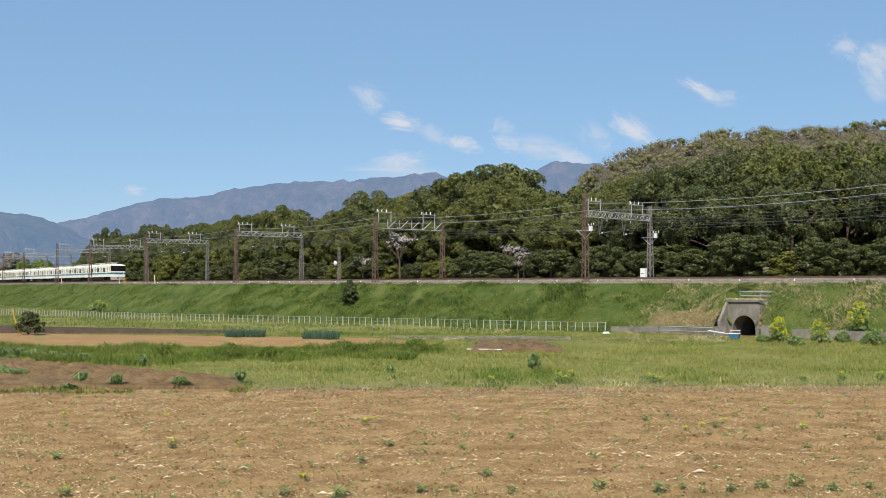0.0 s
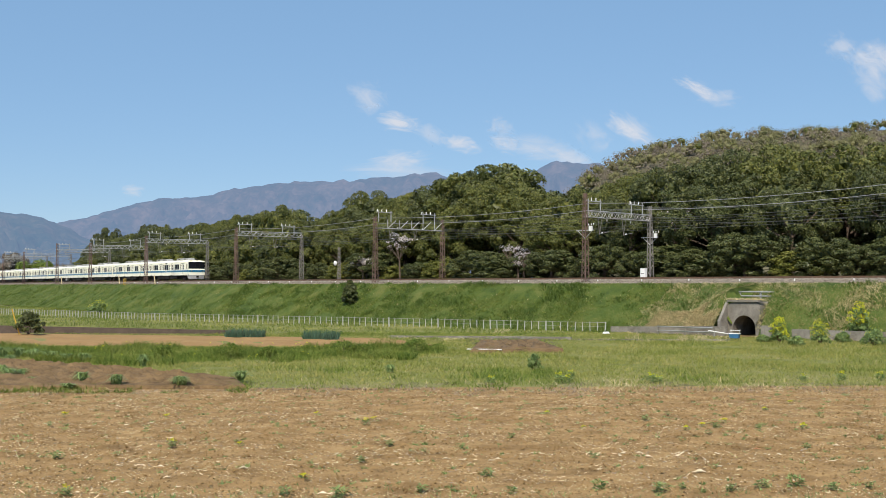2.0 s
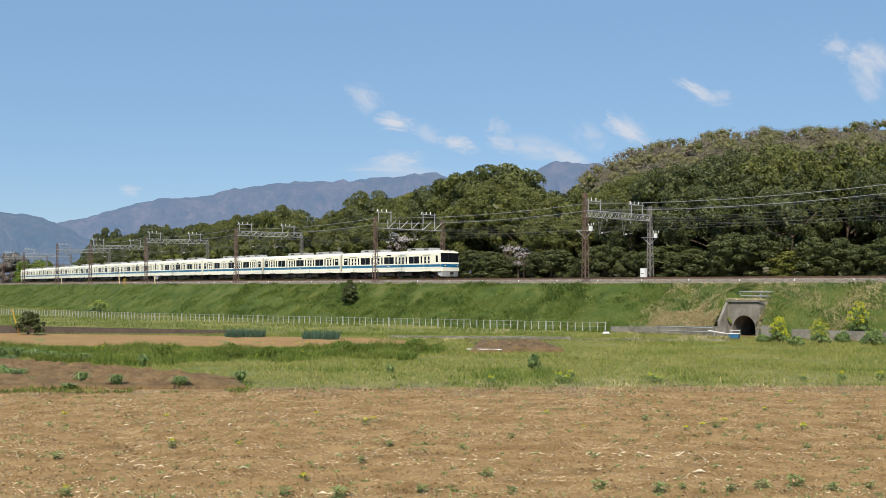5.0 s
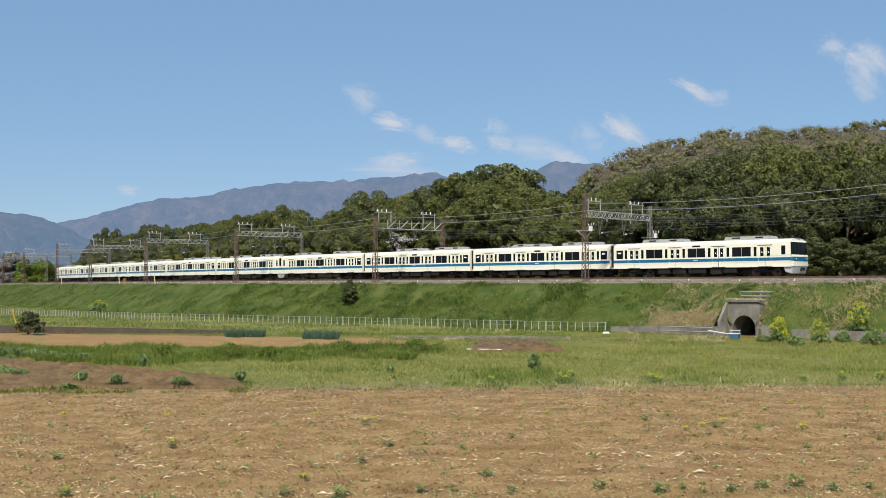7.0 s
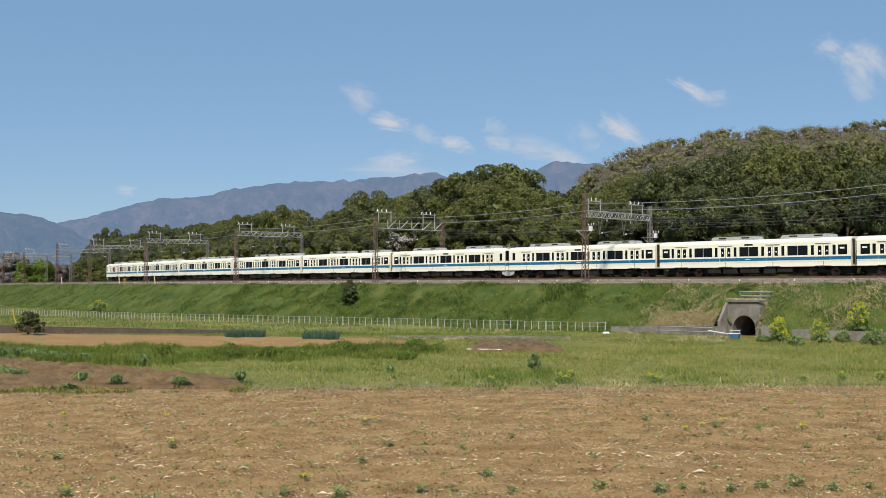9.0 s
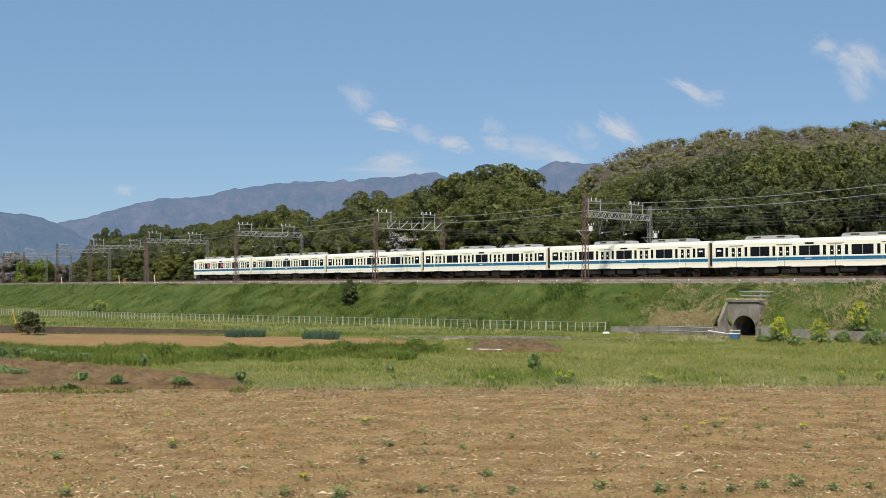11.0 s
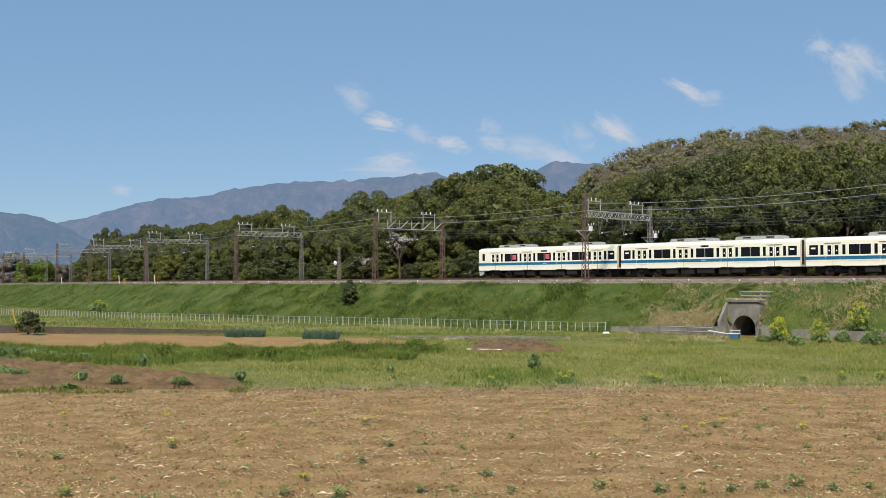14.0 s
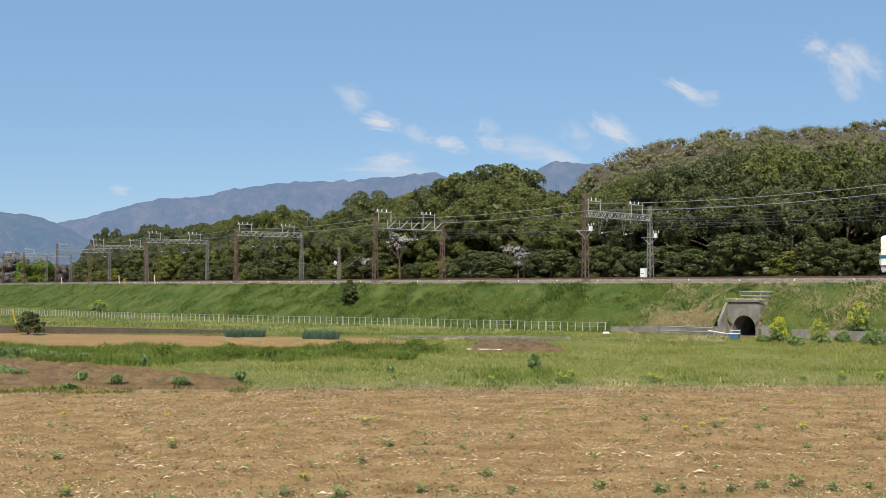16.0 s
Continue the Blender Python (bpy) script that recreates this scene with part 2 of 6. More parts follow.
# ---------------------------------------------------------------- ground, embankment and track
def strip(name, mat, offsets, a0, a1, step, wob=0.0, label="", category="ground", hole=None, lift=None):
    """A ribbon along the line: offsets are (n, z) across it."""
    g = Geo()
    k = round((a1 - a0) / step) + 1
    w = len(offsets)
    for i in range(k):
        a = a0 + (a1 - a0) * i / (k - 1)
        for j, (n, z) in enumerate(offsets):
            p = at(a, n, z)
            if wob and 0 < j < w - 1:
                p.z += wob * noise.fractal(Vector((a * 0.35, n * 0.35, 3)), 0.8, 2.0, 3)
            if lift:
                p.z = lift(a, n, p.z)
            g.v.append(tuple(p))
    for i in range(k - 1):
        for j in range(w - 1):
            if hole and hole(a0 + (a1 - a0) * (i + 0.5) / (k - 1), (offsets[j][0] + offsets[j + 1][0]) / 2):
                continue
            q = i * w + j
            g.f.append((q, q + w, q + w + 1, q + 1))
    return tagged(part(name, g, mat, smooth=True), label, category, kind="structure")


def chain_at(x, n):
    """Chainage at which the line n metres out is met on bearing x from the eye."""
    lo, hi = -60.0, 330.0
    for _ in range(40):
        mid = (lo + hi) / 2
        p = at(mid, n)
        if p.y < 5 or 784 + 1951 * p.x / p.y > x:
            lo = mid
        else:
            hi = mid
    return lo


NP = 77.6     # face of the culvert
AC = chain_at(1316, NP)     # chainage of the culvert
NF = 76.0     # foot of the bank
NB = 82.6     # top edge of the bank
BANK = [(NF - 0.6, -0.05)] + [(NF + (NB - NF) * i / 14, 4.15 * (i / 14)) for i in range(15)] + [(83.4, 4.2)]


def ground_height(x, y):
    return 0.05 * noise.fractal(Vector((x * 0.2, y * 0.2, 0)), 0.9, 2.0, 3)


def sheet(name, mat, corners, nx, ny, amp, freq, z, label, category="ground", rough=None):
    """A four-cornered patch of ground with relief; corners near-left, near-right, far-right, far-left."""
    g = Geo()
    c = [Vector((p[0], p[1], 0)) for p in corners]
    for j in range(ny + 1):
        for i in range(nx + 1):
            u, v = i / nx, j / ny
            p = c[0].lerp(c[1], u).lerp(c[3].lerp(c[2], u), v)
            e = min(min(u, 1 - u) * 8, min(v, 1 - v) * 8, 1.0)
            h = amp * noise.fractal(Vector((p.x * freq, p.y * freq, 7)), 0.75, 2.0, 4)
            if rough:
                h += rough(p)
            g.v.append((p.x, p.y, z + h * e - (0.35 if i in (0, nx) or j in (0, ny) else 0)))
    for j in range(ny):
        for i in range(nx):
            q = j * (nx + 1) + i
            g.f.append((q, q + 1, q + nx + 2, q + nx + 1))
    return tagged(part(name, g, mat, smooth=True), label, category, kind="structure")


def shoulder(a, n, z):
    """The bank stands steeper on both sides of the culvert."""
    d = abs(a - AC) - 1.4
    if d < 0 or d > 4 or n < 76.2:
        return z
    return max(z, z + (min(4.1, 0.6 + (n - 76.2) * 1.5) - z) * (1 - d / 4))


# the land out to the horizon
g = Geo()
R = 4900
g.quad((-R, -R, -0.15), (R, -R, -0.15), (R, R, -0.15), (-R, R, -0.15))
tagged(part("ground", g, MAT["meadow"]), "green level farmland reaching to the mountains", "ground", kind="structure")
strip("embankment", MAT["bank"], BANK, AC - 1.05 * 150, AC + 1.05 * 280, 1.05, 0.2, "steep grassy railway embankment, bright spring green", "embankment", hole=lambda a, n: abs(a - AC) < 1.0 and n < 80.2 or abs(a - AC) < 1.7 and n < 77.5, lift=shoulder)
strip("track_bed", MAT["ballast"], [(83.0, 4.05), (83.6, 4.3), (85.2, 4.42), (85.9, 4.62), (89.6, 4.64), (93.6, 4.64), (94.4, 4.4), (97.5, 4.2), (100, 3.9), (150, 3.9)], -110, 400, 2.0, 0.0, "brown-grey gravel ballast bed of the railway", "track bed")


def rails():
    for n in (NT - 3.9, NT):
        for s in (-0.5335, 0.5335):
            g = Geo()
            prev = None
            for i in range(0, 131):
                a = -110 + i * 4
                p = at(a, n + s, RAIL)
                if prev:
                    d = (p - prev).normalized().cross(Vector((0, 0, 1))) * 0.033
                    g.quad(prev - d, prev + d, p + d, p - d)
                    for sg in (-1, 1):
                        g.quad(prev + d * sg, prev + d * sg - Vector((0, 0, 0.16)), p + d * sg - Vector((0, 0, 0.16)), p + d * sg)
                prev = p
            tagged(part("rail", g, MAT["railsteel"]), "brown steel rail on the ballast bed", "rail", "rails", "structure")


rails()


# ---------------------------------------------------------------- the train
DOORS = (-7.23, -2.41, 2.41, 7.23)
SKIN, SILL, EAVE = 1.43, 0.95, 3.32
CAR_L = 19.5


def side_openings(cab):
    """(x0, x1, z0, z1, kind) on a car side; the cab, if any, is at +x."""
    out = []
    for i, d in enumerate(DOORS):
        out.append((d - 0.65, d + 0.65, 1.02, 3.02, "door"))
        for s in (-1, 1):
            if cab and i == 3 and s == 1:
                continue
            out.append((d + s * 1.0 - 0.15, d + s * 1.0 + 0.15, 2.0, 2.92, "small"))
    for d in (-4.82, 0, 4.82):
        out.append((d - 0.97, d + 0.97, 2.0, 2.92, "wide"))
    out.append((-9.42, -8.58, 2.0, 2.92, "end"))
    if cab:
        out.append((8.83, 9.25, 2.12, 2.98, "crew"))
    else:
        out.append((8.58, 9.42, 2.0, 2.92, "end"))
    return out


def side_wall(cab, y, flip):
    """Outer skin of one side with its openings cut through."""
    ops = side_openings(cab)
    L = CAR_L / 2
    xs = sorted({-L, L} | {o[0] for o in ops} | {o[1] for o in ops})
    zs = sorted({SILL, 3.16} | {o[2] for o in ops} | {o[3] for o in ops})
    g = Geo()
    sg = -1 if flip else 1
    for i in range(len(xs) - 1):
        for j in range(len(zs) - 1):
            cx, cz = (xs[i] + xs[i + 1]) / 2, (zs[j] + zs[j + 1]) / 2
            if any(o[0] < cx < o[1] and o[2] < cz < o[3] for o in ops):
                continue
            g.quad((xs[i], y, zs[j]), (xs[i + 1], y, zs[j]), (xs[i + 1], y, zs[j + 1]), (xs[i], y, zs[j + 1]))
    for x0, x1, z0, z1, k in ops:
        d = y - sg * 0.05
        g.quad((x0, y, z0), (x1, y, z0), (x1, d, z0), (x0, d, z0))
        g.quad((x0, y, z1), (x1, y, z1), (x1, d, z1), (x0, d, z1))
        g.quad((x0, y, z0), (x0, d, z0), (x0, d, z1), (x0, y, z1))
        g.quad((x1, y, z0), (x1, d, z0), (x1, d, z1), (x1, y, z1))
    return g


def car_meshes(cab):
    """All part meshes of a car, as rows (name, mesh, label, parent)."""
    rows = []
    L = CAR_L / 2
    for sg in (1, -1):
        y = sg * SKIN
        rows.append(("side_wall", side_wall(cab, y, sg < 0).mesh("side_wall", MAT["cream"]), "", None))
        # stripe in four lengths between the doors, with pale edges
        edges = [-L] + [e for d in DOORS for e in (d - 0.66, d + 0.66)] + [L]
        for i in range(0, len(edges), 2):
            c, w = (edges[i] + edges[i + 1]) / 2, edges[i + 1] - edges[i]
            g, gw = Geo(), Geo()
            g.box((c, y, 1.7), (w, 0.008, 0.31))
            gw.box((c, y, 1.7), (w, 0.005, 0.41))
            rows.append(("stripe", g.mesh("stripe", MAT["blue"]), "royal blue waist stripe", None))
            rows.append(("stripe_edge", gw.mesh("stripe_edge", MAT["white"]), "white edging of the stripe", None))
        for x0, x1, z0, z1, k in side_openings(cab):
            yi = y - sg * 0.045
            if k == "door":
                c = (x0 + x1) / 2
                for s in (-1, 1):
                    xa, xb = (c + 0.006, x1) if s > 0 else (x0, c - 0.006)
                    pa, pb = (xa + xb) / 2 - 0.17, (xa + xb) / 2 + 0.17
                    g, gp = Geo(), Geo()
                    g.surround((xa, xb, z0, z1), (pa, pb, 2.0, 2.86), yi, 0.04)
                    gp.box(((pa + pb) / 2, yi, 2.43), (pb - pa, 0.02, 0.86))
                    rows.append(("sliding_door", g.mesh("sliding_door", MAT["cream"]), "cream sliding door leaf", None))
                    rows.append(("door_pane", gp.mesh("door_pane", MAT["glass"]), "", -1))
                    gp = Geo()
                    gp.rod(((pa + pb) / 2, yi + sg * 0.011, 2.38), ((pa + pb) / 2, yi + sg * 0.015, 2.38), 0.075, sides=8)
                    rows.append(("sticker", gp.mesh("sticker", MAT["white"]), "round white door sticker", -2))
                gs, gl, gk, gj = Geo(), Geo(), Geo(), Geo()
                gs.box((c, y - sg * 0.021, 1.7), (1.3, 0.006, 0.31))
                gl.box((c, y + sg * 0.005, 3.07), (1.5, 0.03, 0.04))
                gk.box((c, y + sg * 0.005, 0.985), (1.42, 0.05, 0.05))
                gj.box((c, y - sg * 0.024, 2.0), (0.03, 0.006, 1.98))
                rows.append(("door_stripe", gs.mesh("door_stripe", MAT["blue"]), "blue stripe on the doors", None))
                rows.append(("rain_strip", gl.mesh("rain_strip", MAT["under_box"]), "dark rain strip over the doors", None))
                rows.append(("door_sill", gk.mesh("door_sill", MAT["under_box"]), "dark door sill", None))
                rows.append(("door_seal", gj.mesh("door_seal", MAT["under_box"]), "dark rubber seal between the doors", None))
            else:
                g = Geo()
                g.box(((x0 + x1) / 2, yi, (z0 + z1) / 2), (x1 - x0, 0.02, z1 - z0))
                rows.append(("side_window", g.mesh("side_window", MAT["glass"]), "", None))
                if k == "end":
                    g = Geo()
                    g.box(((x0 + x1) / 2 - 0.05, yi + sg * 0.014, 2.62), (0.42, 0.006, 0.16))
                    rows.append(("seat_notice", g.mesh("seat_notice", MAT["white"]), "white notice in the window", -1))
                if k == "wide":
                    g = Geo()
                    g.box(((x0 + x1) / 2 + 0.0, y - sg * 0.02, (z0 + z1) / 2), (0.06, 0.03, z1 - z0))
                    rows.append(("window_bar", g.mesh("window_bar", MAT["steel"]), "", -1))
    # roof arc
    g = Geo()
    arc = [(-SKIN, 3.16), (-SKIN, 3.3), (-1.36, 3.42), (-1.2, 3.53), (-0.9, 3.62), (-0.45, 3.68), (0, 3.7), (0.45, 3.68), (0.9, 3.62), (1.2, 3.53), (1.36, 3.42), (SKIN, 3.3), (SKIN, 3.16)]
    for i in range(len(arc) - 1):
        (y0, z0), (y1, z1) = arc[i], arc[i + 1]
        g.quad((-L, y0, z0), (L, y0, z0), (L, y1, z1), (-L, y1, z1))
    rows.append(("roof", g.mesh("roof", MAT["cream"]), "cream arched roof", None))
    g = Geo()
    g.box((0, 0, 3.1), (CAR_L - 0.1, 2.7, 0.02))
    g.box((0, 0, 1.12), (CAR_L - 0.1, 2.7, 0.06))
    rows.append(("floor_pan", g.mesh("floor_pan", MAT["under"]), "", None))
    # end walls
    for s in ((-1,) if cab else (-1, 1)):
        g = Geo()
        out = [(-SKIN, SILL)] + arc + [(SKIN, SILL)]
        g.quad(*[(s * L, y, z) for y, z in out])
        rows.append(("end_wall", g.mesh("end_wall", MAT["cream"]), "", None))
        g = Geo()
        g.box((s * (L + 0.12), 0, 2.2), (0.24, 1.1, 2.2))
        g.box((s * (L + 0.02), 0.95, 2.3), (0.03, 0.4, 2.3))
        g.box((s * (L + 0.02), -0.95, 2.3), (0.03, 0.4, 2.3))
        rows.append(("gangway", g.mesh("gangway", MAT["rubber"]), "dark folding gangway bellows", None))
    # two long air-conditioning covers and a vent cowl
    for x in ((-4.35, 5.0) if cab else (-2.0, 5.2)):
        g = Geo()
        g.prism([(x - 2.5, 3.62), (x - 2.3, 3.98), (x - 2.1, 4.02), (x + 2.1, 4.02), (x + 2.3, 3.98), (x + 2.5, 3.62)], -0.62, 0.62)
        rows.append(("roof_unit", g.mesh("roof_unit", MAT["roof_grey"]), "grey roof cooling unit", None))
        for n, (k, yy) in enumerate(((-1.2, -0.63), (-1.2, 0.63), (1.2, -0.63), (1.2, 0.63))):
            g = Geo()
            g.box((x + k, yy, 3.87), (0.8, 0.02, 0.13))
            rows.append(("louvre", g.mesh("louvre", MAT["under"]), "black louvre", -1 - n))
    # pale emblem bars on the stripe
    for sg in (1, -1):
        g = Geo()
        g.box((-0.1, sg * (SKIN + 0.006), 1.72), (0.55, 0.006, 0.06))
        rows.append(("emblem", g.mesh("emblem", MAT["white"]), "small white emblem bar", None))
    # side indicator plates
    for sg in (1, -1):
        g = Geo()
        g.box((0.0, sg * (SKIN + 0.004), 3.13), (0.85, 0.012, 0.17))
        rows.append(("indicator_box", g.mesh("indicator_box", MAT["glass"]), "dark destination indicator", None))
    # underframe and equipment
    g = Geo()
    g.box((0, 0, 0.98), (CAR_L - 0.2, 2.6, 0.14))
    # Added dark filler block, in place of the shade beneath the car.
    g.box((0, 0, 0.6), (CAR_L - 0.8, 1.0, 0.62))
    rows.append(("underframe", g.mesh("underframe", MAT["under"]), "", None))
    rng = random.Random(4)
    for x, w, h in ((-3.6, 1.4, 0.5), (-1.9, 1.5, 0.56), (0.0, 1.9, 0.5), (1.9, 1.2, 0.58), (3.6, 1.5, 0.46)):
        for sg in (1, -1):
            g = Geo()
            g.box((x + rng.uniform(-0.2, 0.2), sg * 0.95, 0.9 - h / 2), (w, 0.7, h), bev=0.05)
            rows.append(("equipment_box", g.mesh("equipment_box", MAT["under_box"]), "", None))
    for bx in (-6.9, 6.9):
        g = Geo()
        for sg in (1, -1):
            g.box((bx, sg * 1.0, 0.52), (3.0, 0.16, 0.2), bev=0.05)
            g.box((bx, sg * 1.05, 0.72), (0.7, 0.3, 0.34), bev=0.1)
            for wx in (-1.05, 1.05):
                g.box((bx + wx, sg * 1.04, 0.45), (0.34, 0.22, 0.34), bev=0.08)
        g.box((bx, 0, 0.6), (0.6, 2.0, 0.3))
        rows.append(("bogie", g.mesh("bogie", MAT["under_box"]), "dark grey bogie frame", None))
        i = len(rows)
        for n, wx in enumerate((-1.05, 1.05)):
            g = Geo()
            for sg in (1, -1):
                g.rod((bx + wx, sg * 0.52, 0.43), (bx + wx, sg * 0.64, 0.43), 0.43, sides=20)
            g.rod((bx + wx, -0.6, 0.43), (bx + wx, 0.6, 0.43), 0.09, sides=8)
            rows.append(("wheelset", g.mesh("wheelset", MAT["rust"]), "", -1 - n))
    if cab:
        # raked front with a deep black windscreen band
        prof = [(0.0, SILL), (0.14, 1.0), (0.16, 1.95), (0.13, 2.1), (0.02, 3.3), (-0.04, 3.44)]
        ys = [-SKIN, -1.3, -0.7, 0, 0.7, 1.3, SKIN]
        bulge = [0, 0.06, 0.12, 0.15, 0.12, 0.06, 0]
        def fx(k, p):
            return L + p[0] * (0.25 if k in (0, 6) else 1.0) + bulge[k] * (0.4 + 0.6 * (3.44 - p[1]) / 2.5)
        g, gd, gb = Geo(), Geo(), Geo()
        for k in range(6):
            for q in range(len(prof) - 1):
                a, b = prof[q], prof[q + 1]
                tgt = gd if (q == 3 and 0 < k < 5) else g
                tgt.quad((fx(k, a), ys[k], a[1]), (fx(k + 1, a), ys[k + 1], a[1]), (fx(k + 1, b), ys[k + 1], b[1]), (fx(k, b), ys[k], b[1]))
            g.quad((fx(k, prof[-1]), ys[k], prof[-1][1]), (fx(k + 1, prof[-1]), ys[k + 1], prof[-1][1]), (L - 0.05, ys[k + 1], arc_z(ys[k + 1])), (L - 0.05, ys[k], arc_z(ys[k])))
            gb.quad((fx(k, (0.15, 1)) + 0.012, ys[k], 1.5), (fx(k + 1, (0.15, 1)) + 0.012, ys[k + 1], 1.5), (fx(k + 1, (0.165, 1.9)) + 0.012, ys[k + 1], 1.88), (fx(k, (0.165, 1.9)) + 0.012, ys[k], 1.88))
        for k in (0, 5):
            a, b = prof[3], prof[4]
            gd.quad((fx(k, a) + 0.01, ys[k], a[1]), (fx(k + 1, a) + 0.01, ys[k + 1], a[1]), (fx(k + 1, b) + 0.01, ys[k + 1], b[1]), (fx(k, b) + 0.01, ys[k], b[1]))
        rows.append(("front_wall", g.mesh("front_wall", MAT["cream"]), "cream bowed cab front", None))
        rows.append(("windscreen", gd.mesh("windscreen", MAT["glass"]), "deep black windscreen band", None))
        rows.append(("front_stripe", gb.mesh("front_stripe", MAT["blue"]), "blue stripe across the front", None))
        for sg in (1, -1):
            g = Geo()
            g.box((L + 0.2, sg * 0.95, 1.7), (0.14, 0.3, 0.2), bev=0.03)
            rows.append(("lamp_housing", g.mesh("lamp_housing", MAT["under"]), "black headlight housing", None))
            g = Geo()
            g.rod((L + 0.25, sg * 0.98, 1.7), (L + 0.31, sg * 0.98, 1.7), 0.07, sides=10)
            rows.append(("headlight", g.mesh("headlight", MAT["china"]), "round clear headlight", -1))
            g = Geo()
            g.box((L + 0.19, sg * 0.35, 2.72), (0.03, 0.04, 1.0))
            rows.append(("windscreen_post", g.mesh("windscreen_post", MAT["under_box"]), "", None))
        # pale snowplough skirt
        g = Geo()
        pts = [(-1.3, 0.08), (-0.8, 0.2), (0, 0.26), (0.8, 0.2), (1.3, 0.08)]
        for k in range(4):
            (ya, xa), (yb, xb) = pts[k], pts[k + 1]
            g.quad((L + xa - 0.1, ya, 0.3), (L + xb - 0.1, yb, 0.3), (L + xb + 0.06, yb, 0.96), (L + xa + 0.06, ya, 0.96))
        for sg in (1, -1):
            g.quad((L - 0.6, sg * 1.3, 0.5), (L - 0.02, sg * 1.3, 0.3), (L + 0.14, sg * 1.3, 0.96), (L - 0.75, sg * 1.3, 0.96))
        rows.append(("skirt", g.mesh("skirt", MAT["skirt"]), "pale grey snowplough skirt", None))
        g = Geo()
        g.box((L + 0.3, 0, 0.72), (0.5, 0.34, 0.3), bev=0.05)
        rows.append(("coupler", g.mesh("coupler", MAT["under"]), "dark coupler", None))
        g = Geo()
        g.box((L - 0.15, 0, 3.76), (0.5, 0.35, 0.14), bev=0.05)
        rows.append(("antenna", g.mesh("antenna", MAT["under_box"]), "small grey roof antenna", None))
    return rows


def arc_z(y):
    y = abs(y)
    t = [(0, 3.7), (0.45, 3.68), (0.9, 3.62), (1.2, 3.53), (1.36, 3.42), (SKIN, 3.3)]
    for (a, za), (b, zb) in zip(t, t[1:]):
        if y <= b:
            return za + (zb - za) * (y - a) / (b - a)
    return 3.3


def build_car(rows, label):
    car = thing("train_car", label, "train car", "cars of the train")
    made = []
    for name, me, lab, up in rows:
        parent = car if up is None else made[up]
        made.append(part(name, me, None, parent, lab))
    return car


def poster(car, x):
    for sg in (1, -1):
        g = Geo()
        g.box((x, sg * (SKIN - 0.028), 2.32), (0.55, 0.006, 0.52))
        part("poster", g, MAT["poster"], car, "pink square poster in the window")


MID, CAB = car_meshes(False), car_meshes(True)
for row in MID + CAB:
    row[1].transform(Matrix.Diagonal((1, 1, 0.935, 1)))     # body height over the rails
CARS = []
for i in range(10):
    cab = i in (0, 3, 4, 9)
    back = i in (3, 9)
    car = build_car(CAB if cab else MID, "cream commuter train cab car with blue waist stripe, running" if cab else "cream commuter train car with blue waist stripe and dark windows")
    if i == 9:
        poster(car, 4.35)
        poster(car, -0.45)
    CARS.append((car, i * 20.0 + 10.0, 180 if back else 0))


def train_place(t):
    """Chainage of the train's nose at t seconds."""
    return C4 * t ** 4 + C3 * t ** 3 + C2 * t ** 2 + C1 * t + C0


C4, C3, C2, C1, C0 = -4.583e-4, 2.0557e-2, -0.37549, -19.7978, 199.75


# ---------------------------------------------------------------- catenary gantries
def lattice(g, m, h, w0, w1, r=0.035, bays=12, z0=0.0):
    """Four-legged lattice mast of height h tapering from w0 to w1."""
    def c(k, t):
        w = (w0 + (w1 - w0) * t) / 2
        sx, sy = ((1, 1), (1, -1), (-1, -1), (-1, 1))[k % 4]
        return m @ Vector((sx * w, sy * w, z0 + h * t))
    for k in range(4):
        g.rod(c(k, 0), c(k, 1), r * 1.3, sides=4)
        for b in range(bays):
            t0, t1 = b / bays, (b + 1) / bays
            if b % 2:
                g.rod(c(k, t0), c(k + 1, t1), r * 0.7, sides=3)
            else:
                g.rod(c(k + 1, t0), c(k, t1), r * 0.7, sides=3)


def truss(g, p, q, depth, r=0.03, bays=10, wide=0.32):
    """Warren truss beam from p to q, with its depth below."""
    p, q = Vector(p), Vector(q)
    side = (q - p).normalized().cross(Vector((0, 0, 1))) * wide / 2
    dz = Vector((0, 0, -depth))
    for s in (-1, 1):
        g.rod(p + side * s, q + side * s, r * 1.4, sides=4)
        g.rod(p + side * s + dz, q + side * s + dz, r * 1.4, sides=4)
        for b in range(bays):
            a, c = p.lerp(q, b / bays), p.lerp(q, (b + 1) / bays)
            mid = p.lerp(q, (b + 0.5) / bays)
            g.rod(a + side * s, mid + side * s + dz, r, sides=3)
            g.rod(mid + side * s + dz, c + side * s, r, sides=3)


def insulator(g, p, q, r=0.065):
    """Three porcelain sheds on a pin."""
    p, q = Vector(p), Vector(q)
    q = p.lerp(q, 0.72)
    g.rod(p, q, r * 0.45, sides=6)
    for k in (0.15, 0.45, 0.75):
        g.rod(p.lerp(q, k), p.lerp(q, k + 0.2), r, r * 0.55, sides=8)


